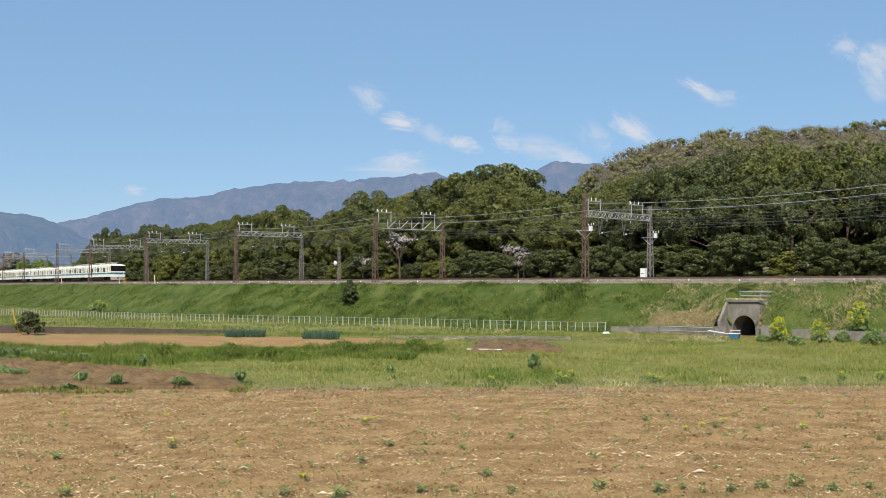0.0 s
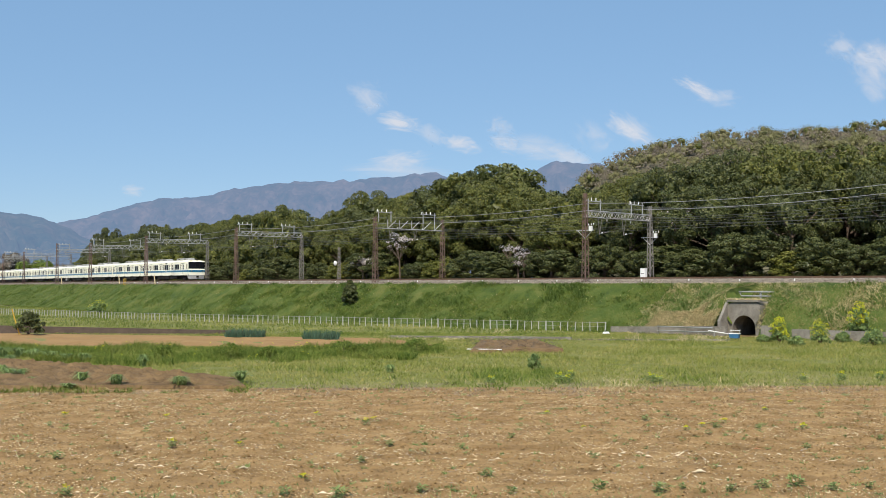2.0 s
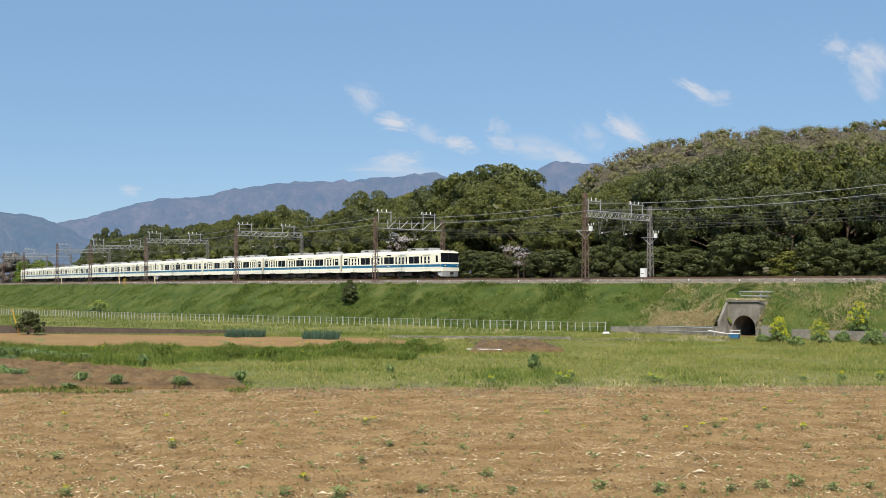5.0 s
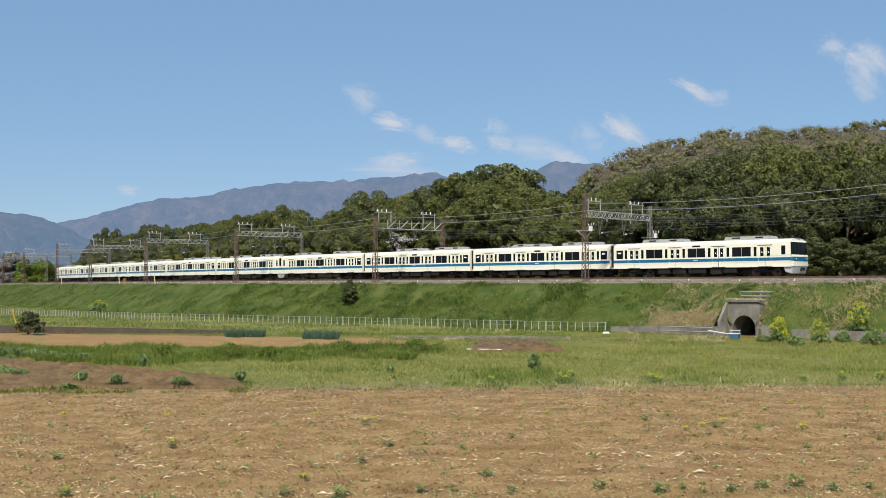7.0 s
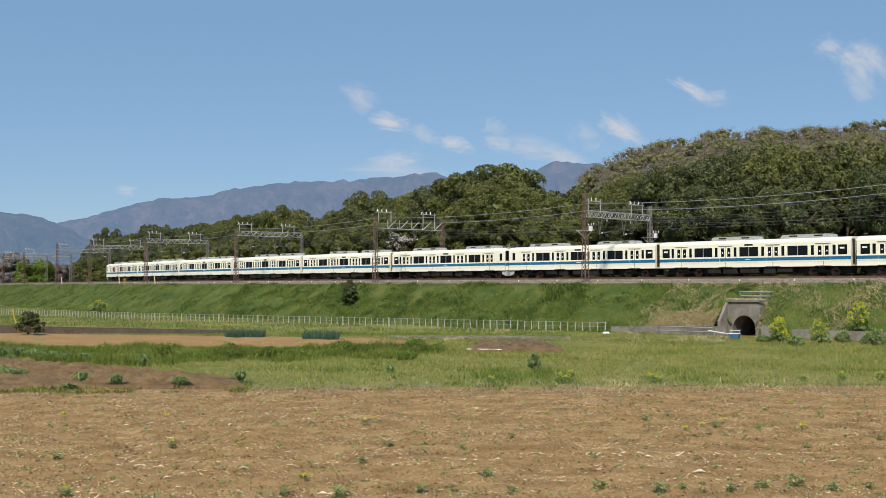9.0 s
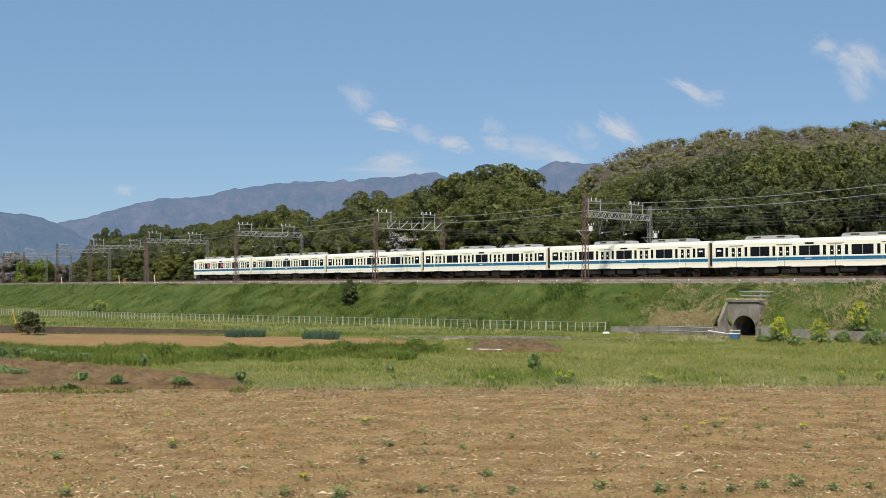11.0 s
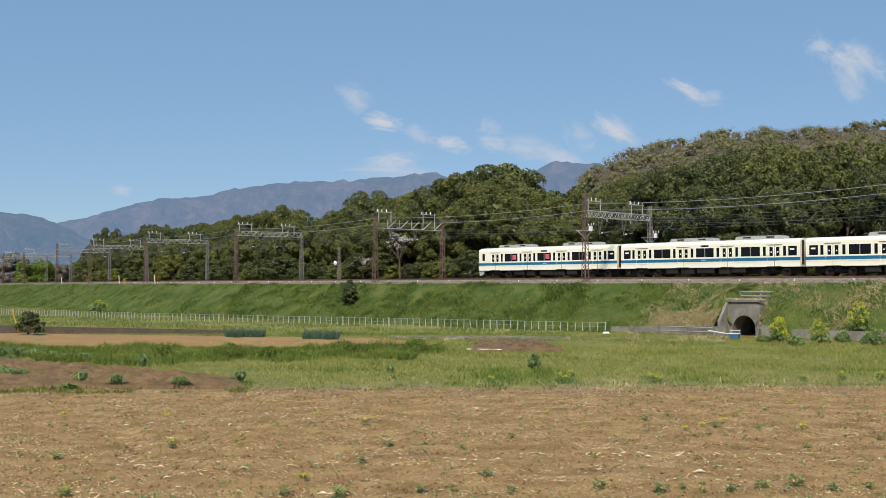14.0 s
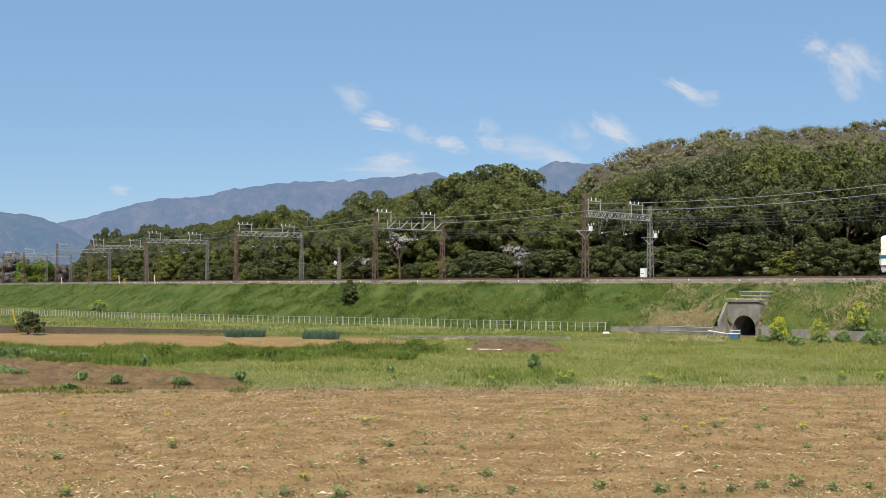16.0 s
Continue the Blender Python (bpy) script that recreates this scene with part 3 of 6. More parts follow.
def gantry(a, h_near, h_far, beam, style, na=84.3, nb=95.0, label=""):
    """A portal over both tracks at chainage a; heights above the rails' foot."""
    base = at(a, na, 4.25)
    rz = heading(a)
    root = thing("catenary_gantry", label or "rusty steel lattice portal carrying overhead wires across both tracks", "gantry", "catenary gantries", m=pose(base.x, base.y, base.z, 0, 0, rz))
    W = nb - na
    legs = ((0.0, h_near, MAT["rust"]), (W, h_far, MAT["rust"] if style == "c" else MAT["mast_grey"]))
    for y, h, mt in legs:
        g = Geo()
        lattice(g, pose(0, y, 0), h, 0.5, 0.26, bays=max(8, int(h / 0.62)))
        mast = part("mast", g, mt, root, "tapering lattice mast")
        g = Geo()
        g.box((0, y, -0.1), (1.1, 1.1, 0.4), bev=0.08)
        part("footing", g, MAT["concrete"], root, "concrete footing block")
    g = Geo()
    if style == "c":
        d = 0.95
        g.rod((0, 0, beam - d), (0, W, beam - d), 0.06, sides=4)
        for k in range(5):
            y = 0.9 + k * (W - 1.4) / 5
            g.rod((0, y + 1.0, beam - d), (0, y + 1.0, beam + 0.1), 0.05, sides=4)
            g.rod((0, y + 1.0, beam - d), (0, y + 2.3, beam + 0.05), 0.045, sides=4)
    else:
        truss(g, (0, 0, beam), (0, W, beam), 0.62)
    part("beam", g, MAT["steel"], root, "grey galvanised truss beam")
    if style == "a" and a < 70 and a > 60:
        for y, z in ((0.0, 5.1), (W, 4.75)):
            g = Geo()
            g.rod((-1.1, y, z), (1.0, y, z), 0.05, sides=5)
            g.rod((-0.9, y, z), (0, y, z - 0.8), 0.035, sides=5)
            g.rod((0.9, y, z), (0, y, z - 0.8), 0.035, sides=5)
            part("mast_arm", g, MAT["steel"], root, "braced steel arm on the mast")
            g = Geo()
            g.box((0.75, y - 0.1, z + 0.15), (0.32, 0.3, 0.48), bev=0.05)
            part("switch_box", g, MAT["china"], root, "pale switch box on the mast")
            for x in (0.45, 0.75, 1.05):
                g = Geo()
                insulator(g, (x, y, z + 0.45), (x, y, z + 0.75), 0.05)
                part("insulator", g, MAT["china"], root, "white porcelain insulator")
    for y0 in (0.5, W - 3.2):
        g = Geo()
        for y in (y0, y0 + 1.9):
            g.rod((0, y, beam - 0.2), (0, y, beam + 1.2), 0.06, sides=5)
        g.rod((0, y0 - 0.4, beam + 0.95), (0, y0 + 2.1, beam + 0.95), 0.05, sides=5)
        part("crossarm", g, MAT["steel"], root, "upright feeder bracket")
        for y in (y0 - 0.2, y0 + 0.5, y0 + 1.2):
            g = Geo()
            insulator(g, (0, y, beam + 0.98), (0, y, beam + 1.42))
            part("insulator", g, MAT["china"], root, "white porcelain insulator")
    for n in (NT - 3.9, NT):
        y = n - na
        g = Geo()
        g.rod((0, y - 1.4, beam - 0.6), (0, y - 1.2, beam - 2.3), 0.032, sides=5)
        g.rod((0, y - 0.8, beam - 0.6), (0, y - 1.2, beam - 2.3), 0.024, sides=5)
        g.rod((0, y - 1.2, beam - 2.2), (0, y + 0.3, beam - 1.95), 0.03, sides=5)
        part("registration_arm", g, MAT["mast_grey"], root, "thin steel steady arm")
        for p, q in (((0, y - 0.95, beam - 2.13), (0, y - 0.55, beam - 2.05)), ((0, y, beam - 0.7), (0, y, beam - 1.1))):
            g = Geo()
            insulator(g, p, q)
            part("insulator", g, MAT["china"], root, "white porcelain insulator")
    return root


GANTRIES = [(67.4, 8.75, 8.0, 7.05, "a"), (98.9, 7.9, 8.0, 7.5, "c"), (130.8, 7.9, 7.2, 7.4, "b"), (162.5, 7.9, 7.2, 7.4, "b"), (192.5, 7.7, 7.4, 7.3, "a"), (219.5, 8.6, 7.4, 7.3, "a"), (256.0, 7.7, 7.4, 7.3, "b"), (284.0, 7.7, 7.4, 7.3, "b"), (314.0, 7.7, 7.4, 7.3, "b"), (35.8, 8.4, 8.1, 7.3, "a"), (4.0, 8.4, 8.1, 7.3, "a")]
for a, h1, h2, b, st in GANTRIES:
    gantry(a, h1, h2, b, st)


def wires():
    """Each wire is one long line sagging between the gantries."""
    stops = sorted(x[0] for x in GANTRIES)
    stops = [stops[0] - 60, stops[0] - 30] + stops
    lines = []
    for n in (NT - 3.9, NT):
        lines.append((n, 4.25 + 5.35, 0.0, 0.014, "contact_wire", "thin dark contact wire over the track"))
        lines.append((n, 4.25 + 6.45, 0.55, 0.014, "catenary_wire", "sagging catenary wire over the track"))
    for n, z, r in ((84.6, 7.75, 0.026), (85.5, 7.15, 0.026), (92.7, 7.75, 0.014), (94.2, 7.7, 0.014), (84.0, 6.3, 0.016), (95.3, 6.3, 0.016)):
        lines.append((n, 4.25 + z, 0.45, r, "feeder_wire", "sagging feeder cable on the gantries"))
    for n, z, sag, r, nm, lab in lines:
        g = Geo()
        prev = None
        for s0, s1 in zip(stops, stops[1:]):
            for k in range(6):
                t = k / 6
                p = at(s0 + (s1 - s0) * t, n, z - sag * 4 * t * (1 - t))
                if prev:
                    g.rod(prev, p, r, sides=3)
                prev = p
        tagged(part(nm, g, MAT["wire_pale" if r > 0.02 else "wire"]), lab, "overhead wire", "overhead wires")


wires()

# ---------------------------------------------------------------- woodland behind the line
nrng = np.random.default_rng(7)


def leaf_cloud(lobes, count, size, rng, centre=None):
    """Leaf sprays as small three-cornered faces; each lobe is a cluster of lesser clumps, turned away from the crown's centre."""
    w = np.array([l[3] ** 2 for l in lobes])
    idx = rng.choice(len(lobes), count, p=w / w.sum())
    mid = np.array([l[:3] for l in lobes])
    c = mid[idx]
    r = np.array([l[3] for l in lobes])[idx]
    k = 16
    knob = rng.normal(size=(len(lobes), k, 3))
    knob[:, :, 2] = np.where(knob[:, :, 2] < -0.3, -knob[:, :, 2] * 0.6, knob[:, :, 2])
    knob /= np.linalg.norm(knob, axis=2)[:, :, None]
    if centre is not None:
        out = mid - np.array(centre)
        out /= np.linalg.norm(out, axis=1)[:, None] + 1e-6
        knob += out[:, None, :] * 0.75
        knob /= np.linalg.norm(knob, axis=2)[:, :, None]
    o = knob[idx, rng.integers(0, k, count)]
    d = rng.normal(size=(count, 3)) + o * 0.9
    d /= np.linalg.norm(d, axis=1)[:, None]
    rad = r * 0.38 * (0.8 + 0.28 * rng.random(count))
    p = c + (o * (r * 0.74)[:, None] + d * rad[:, None]) * np.array([1, 1, 0.88])
    nn = d + rng.normal(scale=0.42, size=(count, 3))
    nn /= np.linalg.norm(nn, axis=1)[:, None]
    e = np.cross(nn, rng.normal(size=(count, 3)))
    e /= np.linalg.norm(e, axis=1)[:, None]
    h = np.cross(nn, e)
    s = size * (0.6 + 0.8 * rng.random(count))[:, None]
    return np.stack([p - e * s - h * s * 0.45, p + e * s * 0.9 - h * s * 0.3, p + h * s * 0.9], axis=1)


def leaf_cores(lobes, share, rng, seg=9, rings=6):
    """The close inner leafage of each lobe: ragged shells of leaf-sized facets."""
    tris = []
    for x, y, z, r in lobes:
        ph, w = np.meshgrid(np.pi * np.arange(rings + 1) / rings, 2 * np.pi * np.arange(seg) / seg, indexing="ij")
        v = np.stack([np.sin(ph) * np.cos(w), np.sin(ph) * np.sin(w), np.cos(ph)], 2)
        v = v * (r * share * (0.85 + 0.3 * rng.random((rings + 1, seg))))[:, :, None] + np.array([x, y, z])
        n = np.roll(v, -1, axis=1)
        tris.append(np.stack([v[:-1], v[1:], n[1:]], 2).reshape(-1, 3, 3))
        tris.append(np.stack([v[:-1], n[1:], n[:-1]], 2).reshape(-1, 3, 3))
    return np.concatenate(tris)


def tree_meshes(seed, mat, leaves=4200, size=0.34, wide=0.36, low=0.12):
    """A unit-free broadleaf tree of 10 m: trunk with limbs, and crown."""
    rng = np.random.default_rng(seed)
    lobes = []
    zc, hz, hr = low * 10 + (10 - low * 10) * 0.45, (10 - low * 10) * 0.5, wide * 10
    for k in range(34):
        # spread over a dome, thicker above than below
        w = k * 2.399 + rng.random() * 0.5
        t = -0.8 + 1.72 * ((k + 0.5) / 34) + 0.1 * (rng.random() - 0.5)
        q = math.sqrt(max(0.0, 1 - min(t, 1.0) ** 2))
        r = (0.85 + 0.65 * rng.random()) * (1.0 if t > -0.3 else 0.85)
        f = 0.7 + 0.16 * rng.random()
        lobes.append((hr * f * q * math.cos(w), hr * f * q * math.sin(w), zc + hz * 0.8 * t, r))
    cores = leaf_cores(lobes, 0.4, rng, 7, 4)
    heart = leaf_cores([(0, 0, zc + hz * 0.25, min(hr, hz) * 0.5)], 0.9, rng, 26, 16)
    sprays = leaf_cloud(lobes, leaves, size, rng, (0, 0, zc - hz * 0.3))
    crown = faces_mesh("crown", np.concatenate([sprays, cores, heart]), mat)
    g = Geo()
    g.rod((0, 0, -0.3), (0.1, 0.05, 4.0), 0.26, 0.17, sides=8)
    g.rod((0.1, 0.05, 4.0), (0, 0, 8.2), 0.17, 0.05, sides=6)
    for l in lobes[9:33:3]:
        g.rod((0.08, 0.04, 1.0 + 0.5 * l[2]), l[:3], 0.09, 0.03, sides=5)
    return g.mesh("trunk", MAT["bark"]), crown


TREES = [tree_meshes(11, MAT["leaf"], 17000, 0.092, 0.42, 0.36), tree_meshes(12, MAT["leaf"], 17000, 0.092, 0.44, 0.38), tree_meshes(13, MAT["leaf_c"], 17000, 0.092, 0.42, 0.36), tree_meshes(14, MAT["leaf_c"], 17000, 0.092, 0.46, 0.34), tree_meshes(15, MAT["leaf_c"], 8500, 0.15, 0.42, 0.02), tree_meshes(16, MAT["leaf_b"], 8500, 0.15, 0.42, 0.02), tree_meshes(17, MAT["leaf"], 16500, 0.095, 0.42, 0.05), tree_meshes(18, MAT["leaf_b"], 16500, 0.095, 0.42, 0.05), tree_meshes(19, MAT["leaf"], 9000, 0.125, 0.44, 0.1), tree_meshes(20, MAT["leaf_c"], 9000, 0.125, 0.44, 0.1), tree_meshes(21, MAT["leaf_c"], 16500, 0.095, 0.42, 0.05)]
PROTO = []
for k, (tr, cr) in enumerate(TREES):
    lab = ("dense dark evergreen broadleaf tree behind the railway", "fresh yellow-green spring broadleaf tree behind the railway", "deep green shady evergreen tree behind the railway", "low bushy evergreen at the wood's edge behind the railway")[(0, 0, 2, 2, 3, 3, 0, 1, 0, 2, 2)[k]]
    PROTO.append((tr, cr, lab))


def plant(kind, p, height, width, turn, name="tree", label=""):
    tr, cr, lab = PROTO[kind]
    root = thing(name, label or lab, name, "woodland trees")
    part("trunk", tr, None, root)
    part("crown", cr, None, root)
    s = height / 10
    root.matrix_world = Matrix.Translation(p) @ Euler((0, 0, turn)).to_matrix().to_4x4() @ Matrix.Diagonal((s * width, s * width, s, 1))
    return root


SKYLINE = [(130, 462), (150, 440), (172, 412), (200, 402), (235, 408), (265, 396), (300, 398), (325, 414), (350, 398), (400, 388), (440, 378), (480, 364), (530, 372), (570, 386), (600, 372), (650, 342), (700, 334), (770, 328), (800, 306), (830, 288), (870, 284), (905, 290), (930, 312), (965, 326), (1010, 322), (1060, 320), (1100, 314), (1160, 294), (1230, 281), (1290, 266), (1380, 258), (1460, 260), (1568, 256), (1800, 250)]


def skyline(x):
    for (a, b), (c, d) in zip(SKYLINE, SKYLINE[1:]):
        if x <= c:
            return b + (d - b) * (x - a) / (c - a)
    return SKYLINE[-1][1]


def wood():
    rng = random.Random(21)
    # low bushes at the edge, then the tall crowns in two ranks, and a third behind them
    for n, step, lo, hi, wd, kinds in ((101.0, 5.0, 0.2, 0.42, 1.15, (4, 5, 4)), (105.5, 8.8, 0.62, 0.9, 1.15, (0, 1, 2, 3, 2)), (113, 9.0, 0.8, 0.95, 1.15, (0, 1, 2, 3, 2)), (117.5, 8.5, 0.35, 0.5, 1.3, (4, 5)), (122, 8.0, 0.94, 0.99, 1.25, (8, 9, 8))):
        a = -25.0
        while a < 275:
            p = at(a + rng.uniform(-1.5, 1.5), n + rng.uniform(-1.5, 2.5), 3.8)
            a += step * rng.uniform(0.7, 1.3)
            x = 784 + 1951 * p.x / p.y
            if p.y < 30 or x < 128 or x > 1700:
                continue
            top = EYE_H + (506 - skyline(x)) / 1951 * p.y
            h = (top - 3.8) * rng.uniform(lo, hi) * (1.07 if x < 620 and n > 103 else 1.0)
            if h < 1.6:
                continue
            w = wd * rng.uniform(0.85, 1.15) * min(max(10.0 / h, 0.85), 1.6)
            pick = kinds
            if x < 600 and 103 < n < 116:
                pick = (10, 6, 10)
            elif x < 1040 and 103 < n < 110:
                pick = (6, 7, 6, 0)
            elif x > 1200 and 103 < n < 116:
                # Only dark-leaved crowns here: their colour stands in for deep canopy shade.
                pick = (2, 3, 2)
            plant(rng.choice(pick), p, h, w, rng.uniform(0, 6.28), "bush" if n < 103 or 117 < n < 118 else "tree")


wood()
# the crowns that stand out above the rest
for x, y, n, wide in ((866, 273, 114, 18.5), (915, 304, 112, 9.0), (812, 308, 113, 9.0), (650, 340, 113, 10.0), (490, 362, 114, 10.5), (430, 380, 113, 9.0), (265, 396, 113, 8.5), (290, 398, 115, 7.0), (195, 402, 113, 8.0), (380, 392, 112, 9.0), (1195, 288, 110, 11.0), (1300, 266, 118, 13.0), (1010, 320, 112, 9.5), (1400, 260, 118, 13.0), (1520, 258, 116, 13.0), (1100, 314, 116, 9.0), (745, 328, 114, 11.0), (590, 372, 112, 8.0), (175, 412, 111, 7.0), (155, 440, 110, 5.0)):
    a = chain_at(x, n)
    p = at(a, n, 3.8)
    h = (EYE_H + (506 - y) / 1951 * p.y - 3.8) * (1.07 if x < 620 else 1.0)
    plant((6, 10)[x % 2] if x < 600 else (6, 7, 0, 1)[(x // 5) % 4] if x < 840 else 6 if x < 1040 else (3, 2, 0)[x % 3], p, h, wide / (0.86 * h), x * 0.7)


# rounded bushes standing clear at the wood's foot
for x, y, n, wide, kind in ((302, 447, 99.5, 6.6, 5), (446, 474, 99.5, 4.4, 5), (890, 476, 99.3, 4.0, 4), (1070, 428, 100.5, 6.5, 4), (1130, 440, 100.5, 5.0, 4), (1220, 458, 100.0, 5.5, 4), (1300, 405, 101.0, 6.0, 4), (1460, 412, 100.5, 6.5, 4), (1540, 425, 100.0, 5.5, 4)):
    p = at(chain_at(x, n), n, 3.9)
    h = EYE_H + (506 - y) / 1951 * p.y - 3.9
    plant(kind, p, h, wide / (0.86 * h), x * 0.3, "bush", "rounded yellow-green bush standing clear at the wood's foot" if kind == 5 else "dense dark green bush at the wood's foot")


# ---------------------------------------------------------------- hill and mountains
def ridge(name, mat, profile, d0, depth, label, rough, seed, nx=320, ny=44, gul=0.02, back=None):
    """A range whose crest follows the profile of (bearing, rise) at depth d0, falling towards the eye."""
    g = Geo()
    xa, xb = profile[0][0], profile[-1][0]
    for j in range(ny + 1):
        v = j / ny
        for i in range(nx + 1):
            x = xa + (xb - xa) * i / nx
            for (a, b), (c, e) in zip(profile, profile[1:]):
                if x <= c:
                    y = b + (e - b) * (x - a) / (c - a)
                    break
            d = d0 - depth * (1 - v)
            crest = EYE_H + (506 - y) / 1951 * d0
            X = (x - 784) / 1951 * d
            nz = -1.5 * abs(noise.fractal(Vector((X * gul, d * gul * 0.5, seed)), 0.8, 2.1, 5))
            h = crest * (v ** 0.9) * (1 + rough * 1.6 * nz * (1 - v) * (v > 0)) + crest * rough * 0.03 * nz + crest * 0.016 * noise.fractal(Vector((X * 0.025, d * 0.002, seed)), 0.8, 2.0, 4)
            g.v.append((X, d, h - 1 if j else -2))
    w = nx + 1
    for j in range(ny):
        for i in range(nx):
            q = j * w + i
            g.f.append((q, q + 1, q + w + 1, q + w))
    # back slope
    n = len(g.v)
    for i in range(nx + 1):
        X, d, h = g.v[ny * w + i]
        g.v.append((X, d + depth * 0.3, -2))
    for i in range(nx):
        g.f.append((ny * w + i, ny * w + i + 1, n + i + 1, n + i))
    return tagged(part(name, g, mat, smooth=True), label, "mountain", kind="structure")


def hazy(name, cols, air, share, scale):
    """Far slopes: their own colour with the lit air's haze mixed in as emission."""
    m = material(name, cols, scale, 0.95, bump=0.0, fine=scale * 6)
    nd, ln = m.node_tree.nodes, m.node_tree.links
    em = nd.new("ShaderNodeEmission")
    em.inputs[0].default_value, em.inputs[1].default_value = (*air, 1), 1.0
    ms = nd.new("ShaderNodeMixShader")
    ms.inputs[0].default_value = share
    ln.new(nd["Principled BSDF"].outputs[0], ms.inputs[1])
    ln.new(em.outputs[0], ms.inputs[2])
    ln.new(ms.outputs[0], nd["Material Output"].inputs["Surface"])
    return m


# Blue haze colours glow from the slopes themselves; no air is modelled.
HAZE_GLOW = (0.218, 0.313, 0.5)
MAT["far"] = hazy("far_slopes", [(0.015, 0.05, 0.05), (0.08, 0.08, 0.075), (0.2, 0.15, 0.13)], HAZE_GLOW, 0.66, 0.011)
MAT["mid"] = hazy("haze_tinted_slopes", [(0.012, 0.05, 0.05), (0.06, 0.08, 0.065), (0.16, 0.135, 0.105)], (0.192, 0.286, 0.455), 0.66, 0.009)
MAT["hill"] = hazy("wooded_hill", [(0.07, 0.065, 0.03), (0.14, 0.12, 0.06)], HAZE_GLOW, 0.03, 0.05)
ridge("backdrop_mountains", MAT["far"], [(-700, 395), (60, 400), (110, 392), (165, 381), (230, 362), (280, 350), (350, 348), (400, 335), (445, 326), (520, 320), (600, 318), (640, 313), (700, 311), (755, 301), (800, 312), (870, 322), (930, 300), (965, 288), (990, 283), (1025, 288), (1065, 288), (1110, 302), (1250, 330), (2400, 360)], 4500, 1500, "blue-brown mountain range on the horizon with painted-in haze", 1.1, 2.0, gul=0.007)
ridge("backdrop_foothills", MAT["mid"], [(-700, 372), (0, 374), (40, 377), (75, 384), (120, 402), (160, 425), (300, 440), (500, 450), (800, 460), (2400, 470)], 3600, 1200, "wooded foothills below the mountains with blue painted-in haze", 1.1, 5.0, gul=0.009)
ridge("backdrop_hill", MAT["hill"], [(980, 400), (1040, 320), (1080, 290), (1130, 268), (1200, 256), (1270, 242), (1330, 238), (1400, 240), (1470, 232), (1568, 222), (1800, 205), (2300, 260)], 420, 180, "wooded hill with bare and budding brown trees", 0.1, 9.0, gul=0.02)


# ---------------------------------------------------------------- clouds
def cloud_material(seed, dens):
    m = bpy.data.materials.new("cloud_vapour")
    m.use_nodes = True
    nd, ln = m.node_tree.nodes, m.node_tree.links
    nd.remove(nd["Principled BSDF"])
    tc = nd.new("ShaderNodeTexCoord")
    mp = nd.new("ShaderNodeMapping")
    mp.inputs["Location"].default_value = (seed, seed * 0.7, 0)
    ln.new(tc.outputs["Object"], mp.inputs["Vector"])
    ns = nd.new("ShaderNodeTexNoise")
    ns.inputs["Scale"].default_value, ns.inputs["Detail"].default_value = 1.7, 7
    ns.inputs["Roughness"].default_value = 0.62
    ns.inputs["Distortion"].default_value = 1.1
    ln.new(mp.outputs[0], ns.inputs["Vector"])
    ln_ = nd.new("ShaderNodeVectorMath")
    ln_.operation = "LENGTH"
    ln.new(tc.outputs["Object"], ln_.inputs[0])
    fall = nd.new("ShaderNodeMapRange")
    fall.interpolation_type = "SMOOTHSTEP"
    fall.inputs["From Min"].default_value, fall.inputs["From Max"].default_value = 0.0, 1.0
    fall.inputs["To Min"].default_value, fall.inputs["To Max"].default_value = 0.42, -0.7
    ln.new(ln_.outputs["Value"], fall.inputs["Value"])
    ct = nd.new("ShaderNodeMath")
    ct.operation = "MULTIPLY_ADD"
    ct.inputs[1].default_value, ct.inputs[2].default_value = 1.9, -0.45
    ln.new(ns.outputs["Fac"], ct.inputs[0])
    ad = nd.new("ShaderNodeMath")
    ln.new(ct.outputs[0], ad.inputs[0])
    ln.new(fall.outputs[0], ad.inputs[1])
    al = nd.new("ShaderNodeMapRange")
    al.interpolation_type = "SMOOTHSTEP"
    al.inputs["From Min"].default_value, al.inputs["From Max"].default_value = 0.12, 1.2
    al.inputs["To Min"].default_value, al.inputs["To Max"].default_value = 0.0, dens
    ln.new(ad.outputs[0], al.inputs["Value"])
    em = nd.new("ShaderNodeEmission")
    em.inputs[0].default_value = (0.66, 0.69, 0.76, 1)
    tp = nd.new("ShaderNodeBsdfTransparent")
    ms = nd.new("ShaderNodeMixShader")
    ln.new(al.outputs[0], ms.inputs[0])
    ln.new(tp.outputs[0], ms.inputs[1])
    ln.new(em.outputs[0], ms.inputs[2])
    ln.new(ms.outputs[0], nd["Material Output"].inputs["Surface"])
    return m


CLOUDS = []


def cloud(x, y, w, h, tilt, dens, drift):
    """A thin bank of vapour 4.7 km off; w, h and the drift in the same bearings."""
    d = 4700
    k = d / 1951
    me = Geo()
    n = 24
    me.v = [(0, 0, 0)] + [(math.cos(2 * math.pi * i / n), math.sin(2 * math.pi * i / n), 0) for i in range(n)]
    me.f = [(0, 1 + i, 1 + (i + 1) % n) for i in range(n)]
    ob = part("cloud", me, cloud_material(len(CLOUDS) * 3.7 + 1.3, dens))
    ob.scale = (w * k / 2, h * k / 2, 1)
    tagged(ob, "small thin white cloud drifting over the mountains", "cloud", "clouds", "structure")
    ob.visible_shadow = False
    z = EYE_H + (506 - y) * k
    X = (x - 784) * k
    CLOUDS.append((ob, X, d + len(CLOUDS) * 6, z, tilt, drift * k))


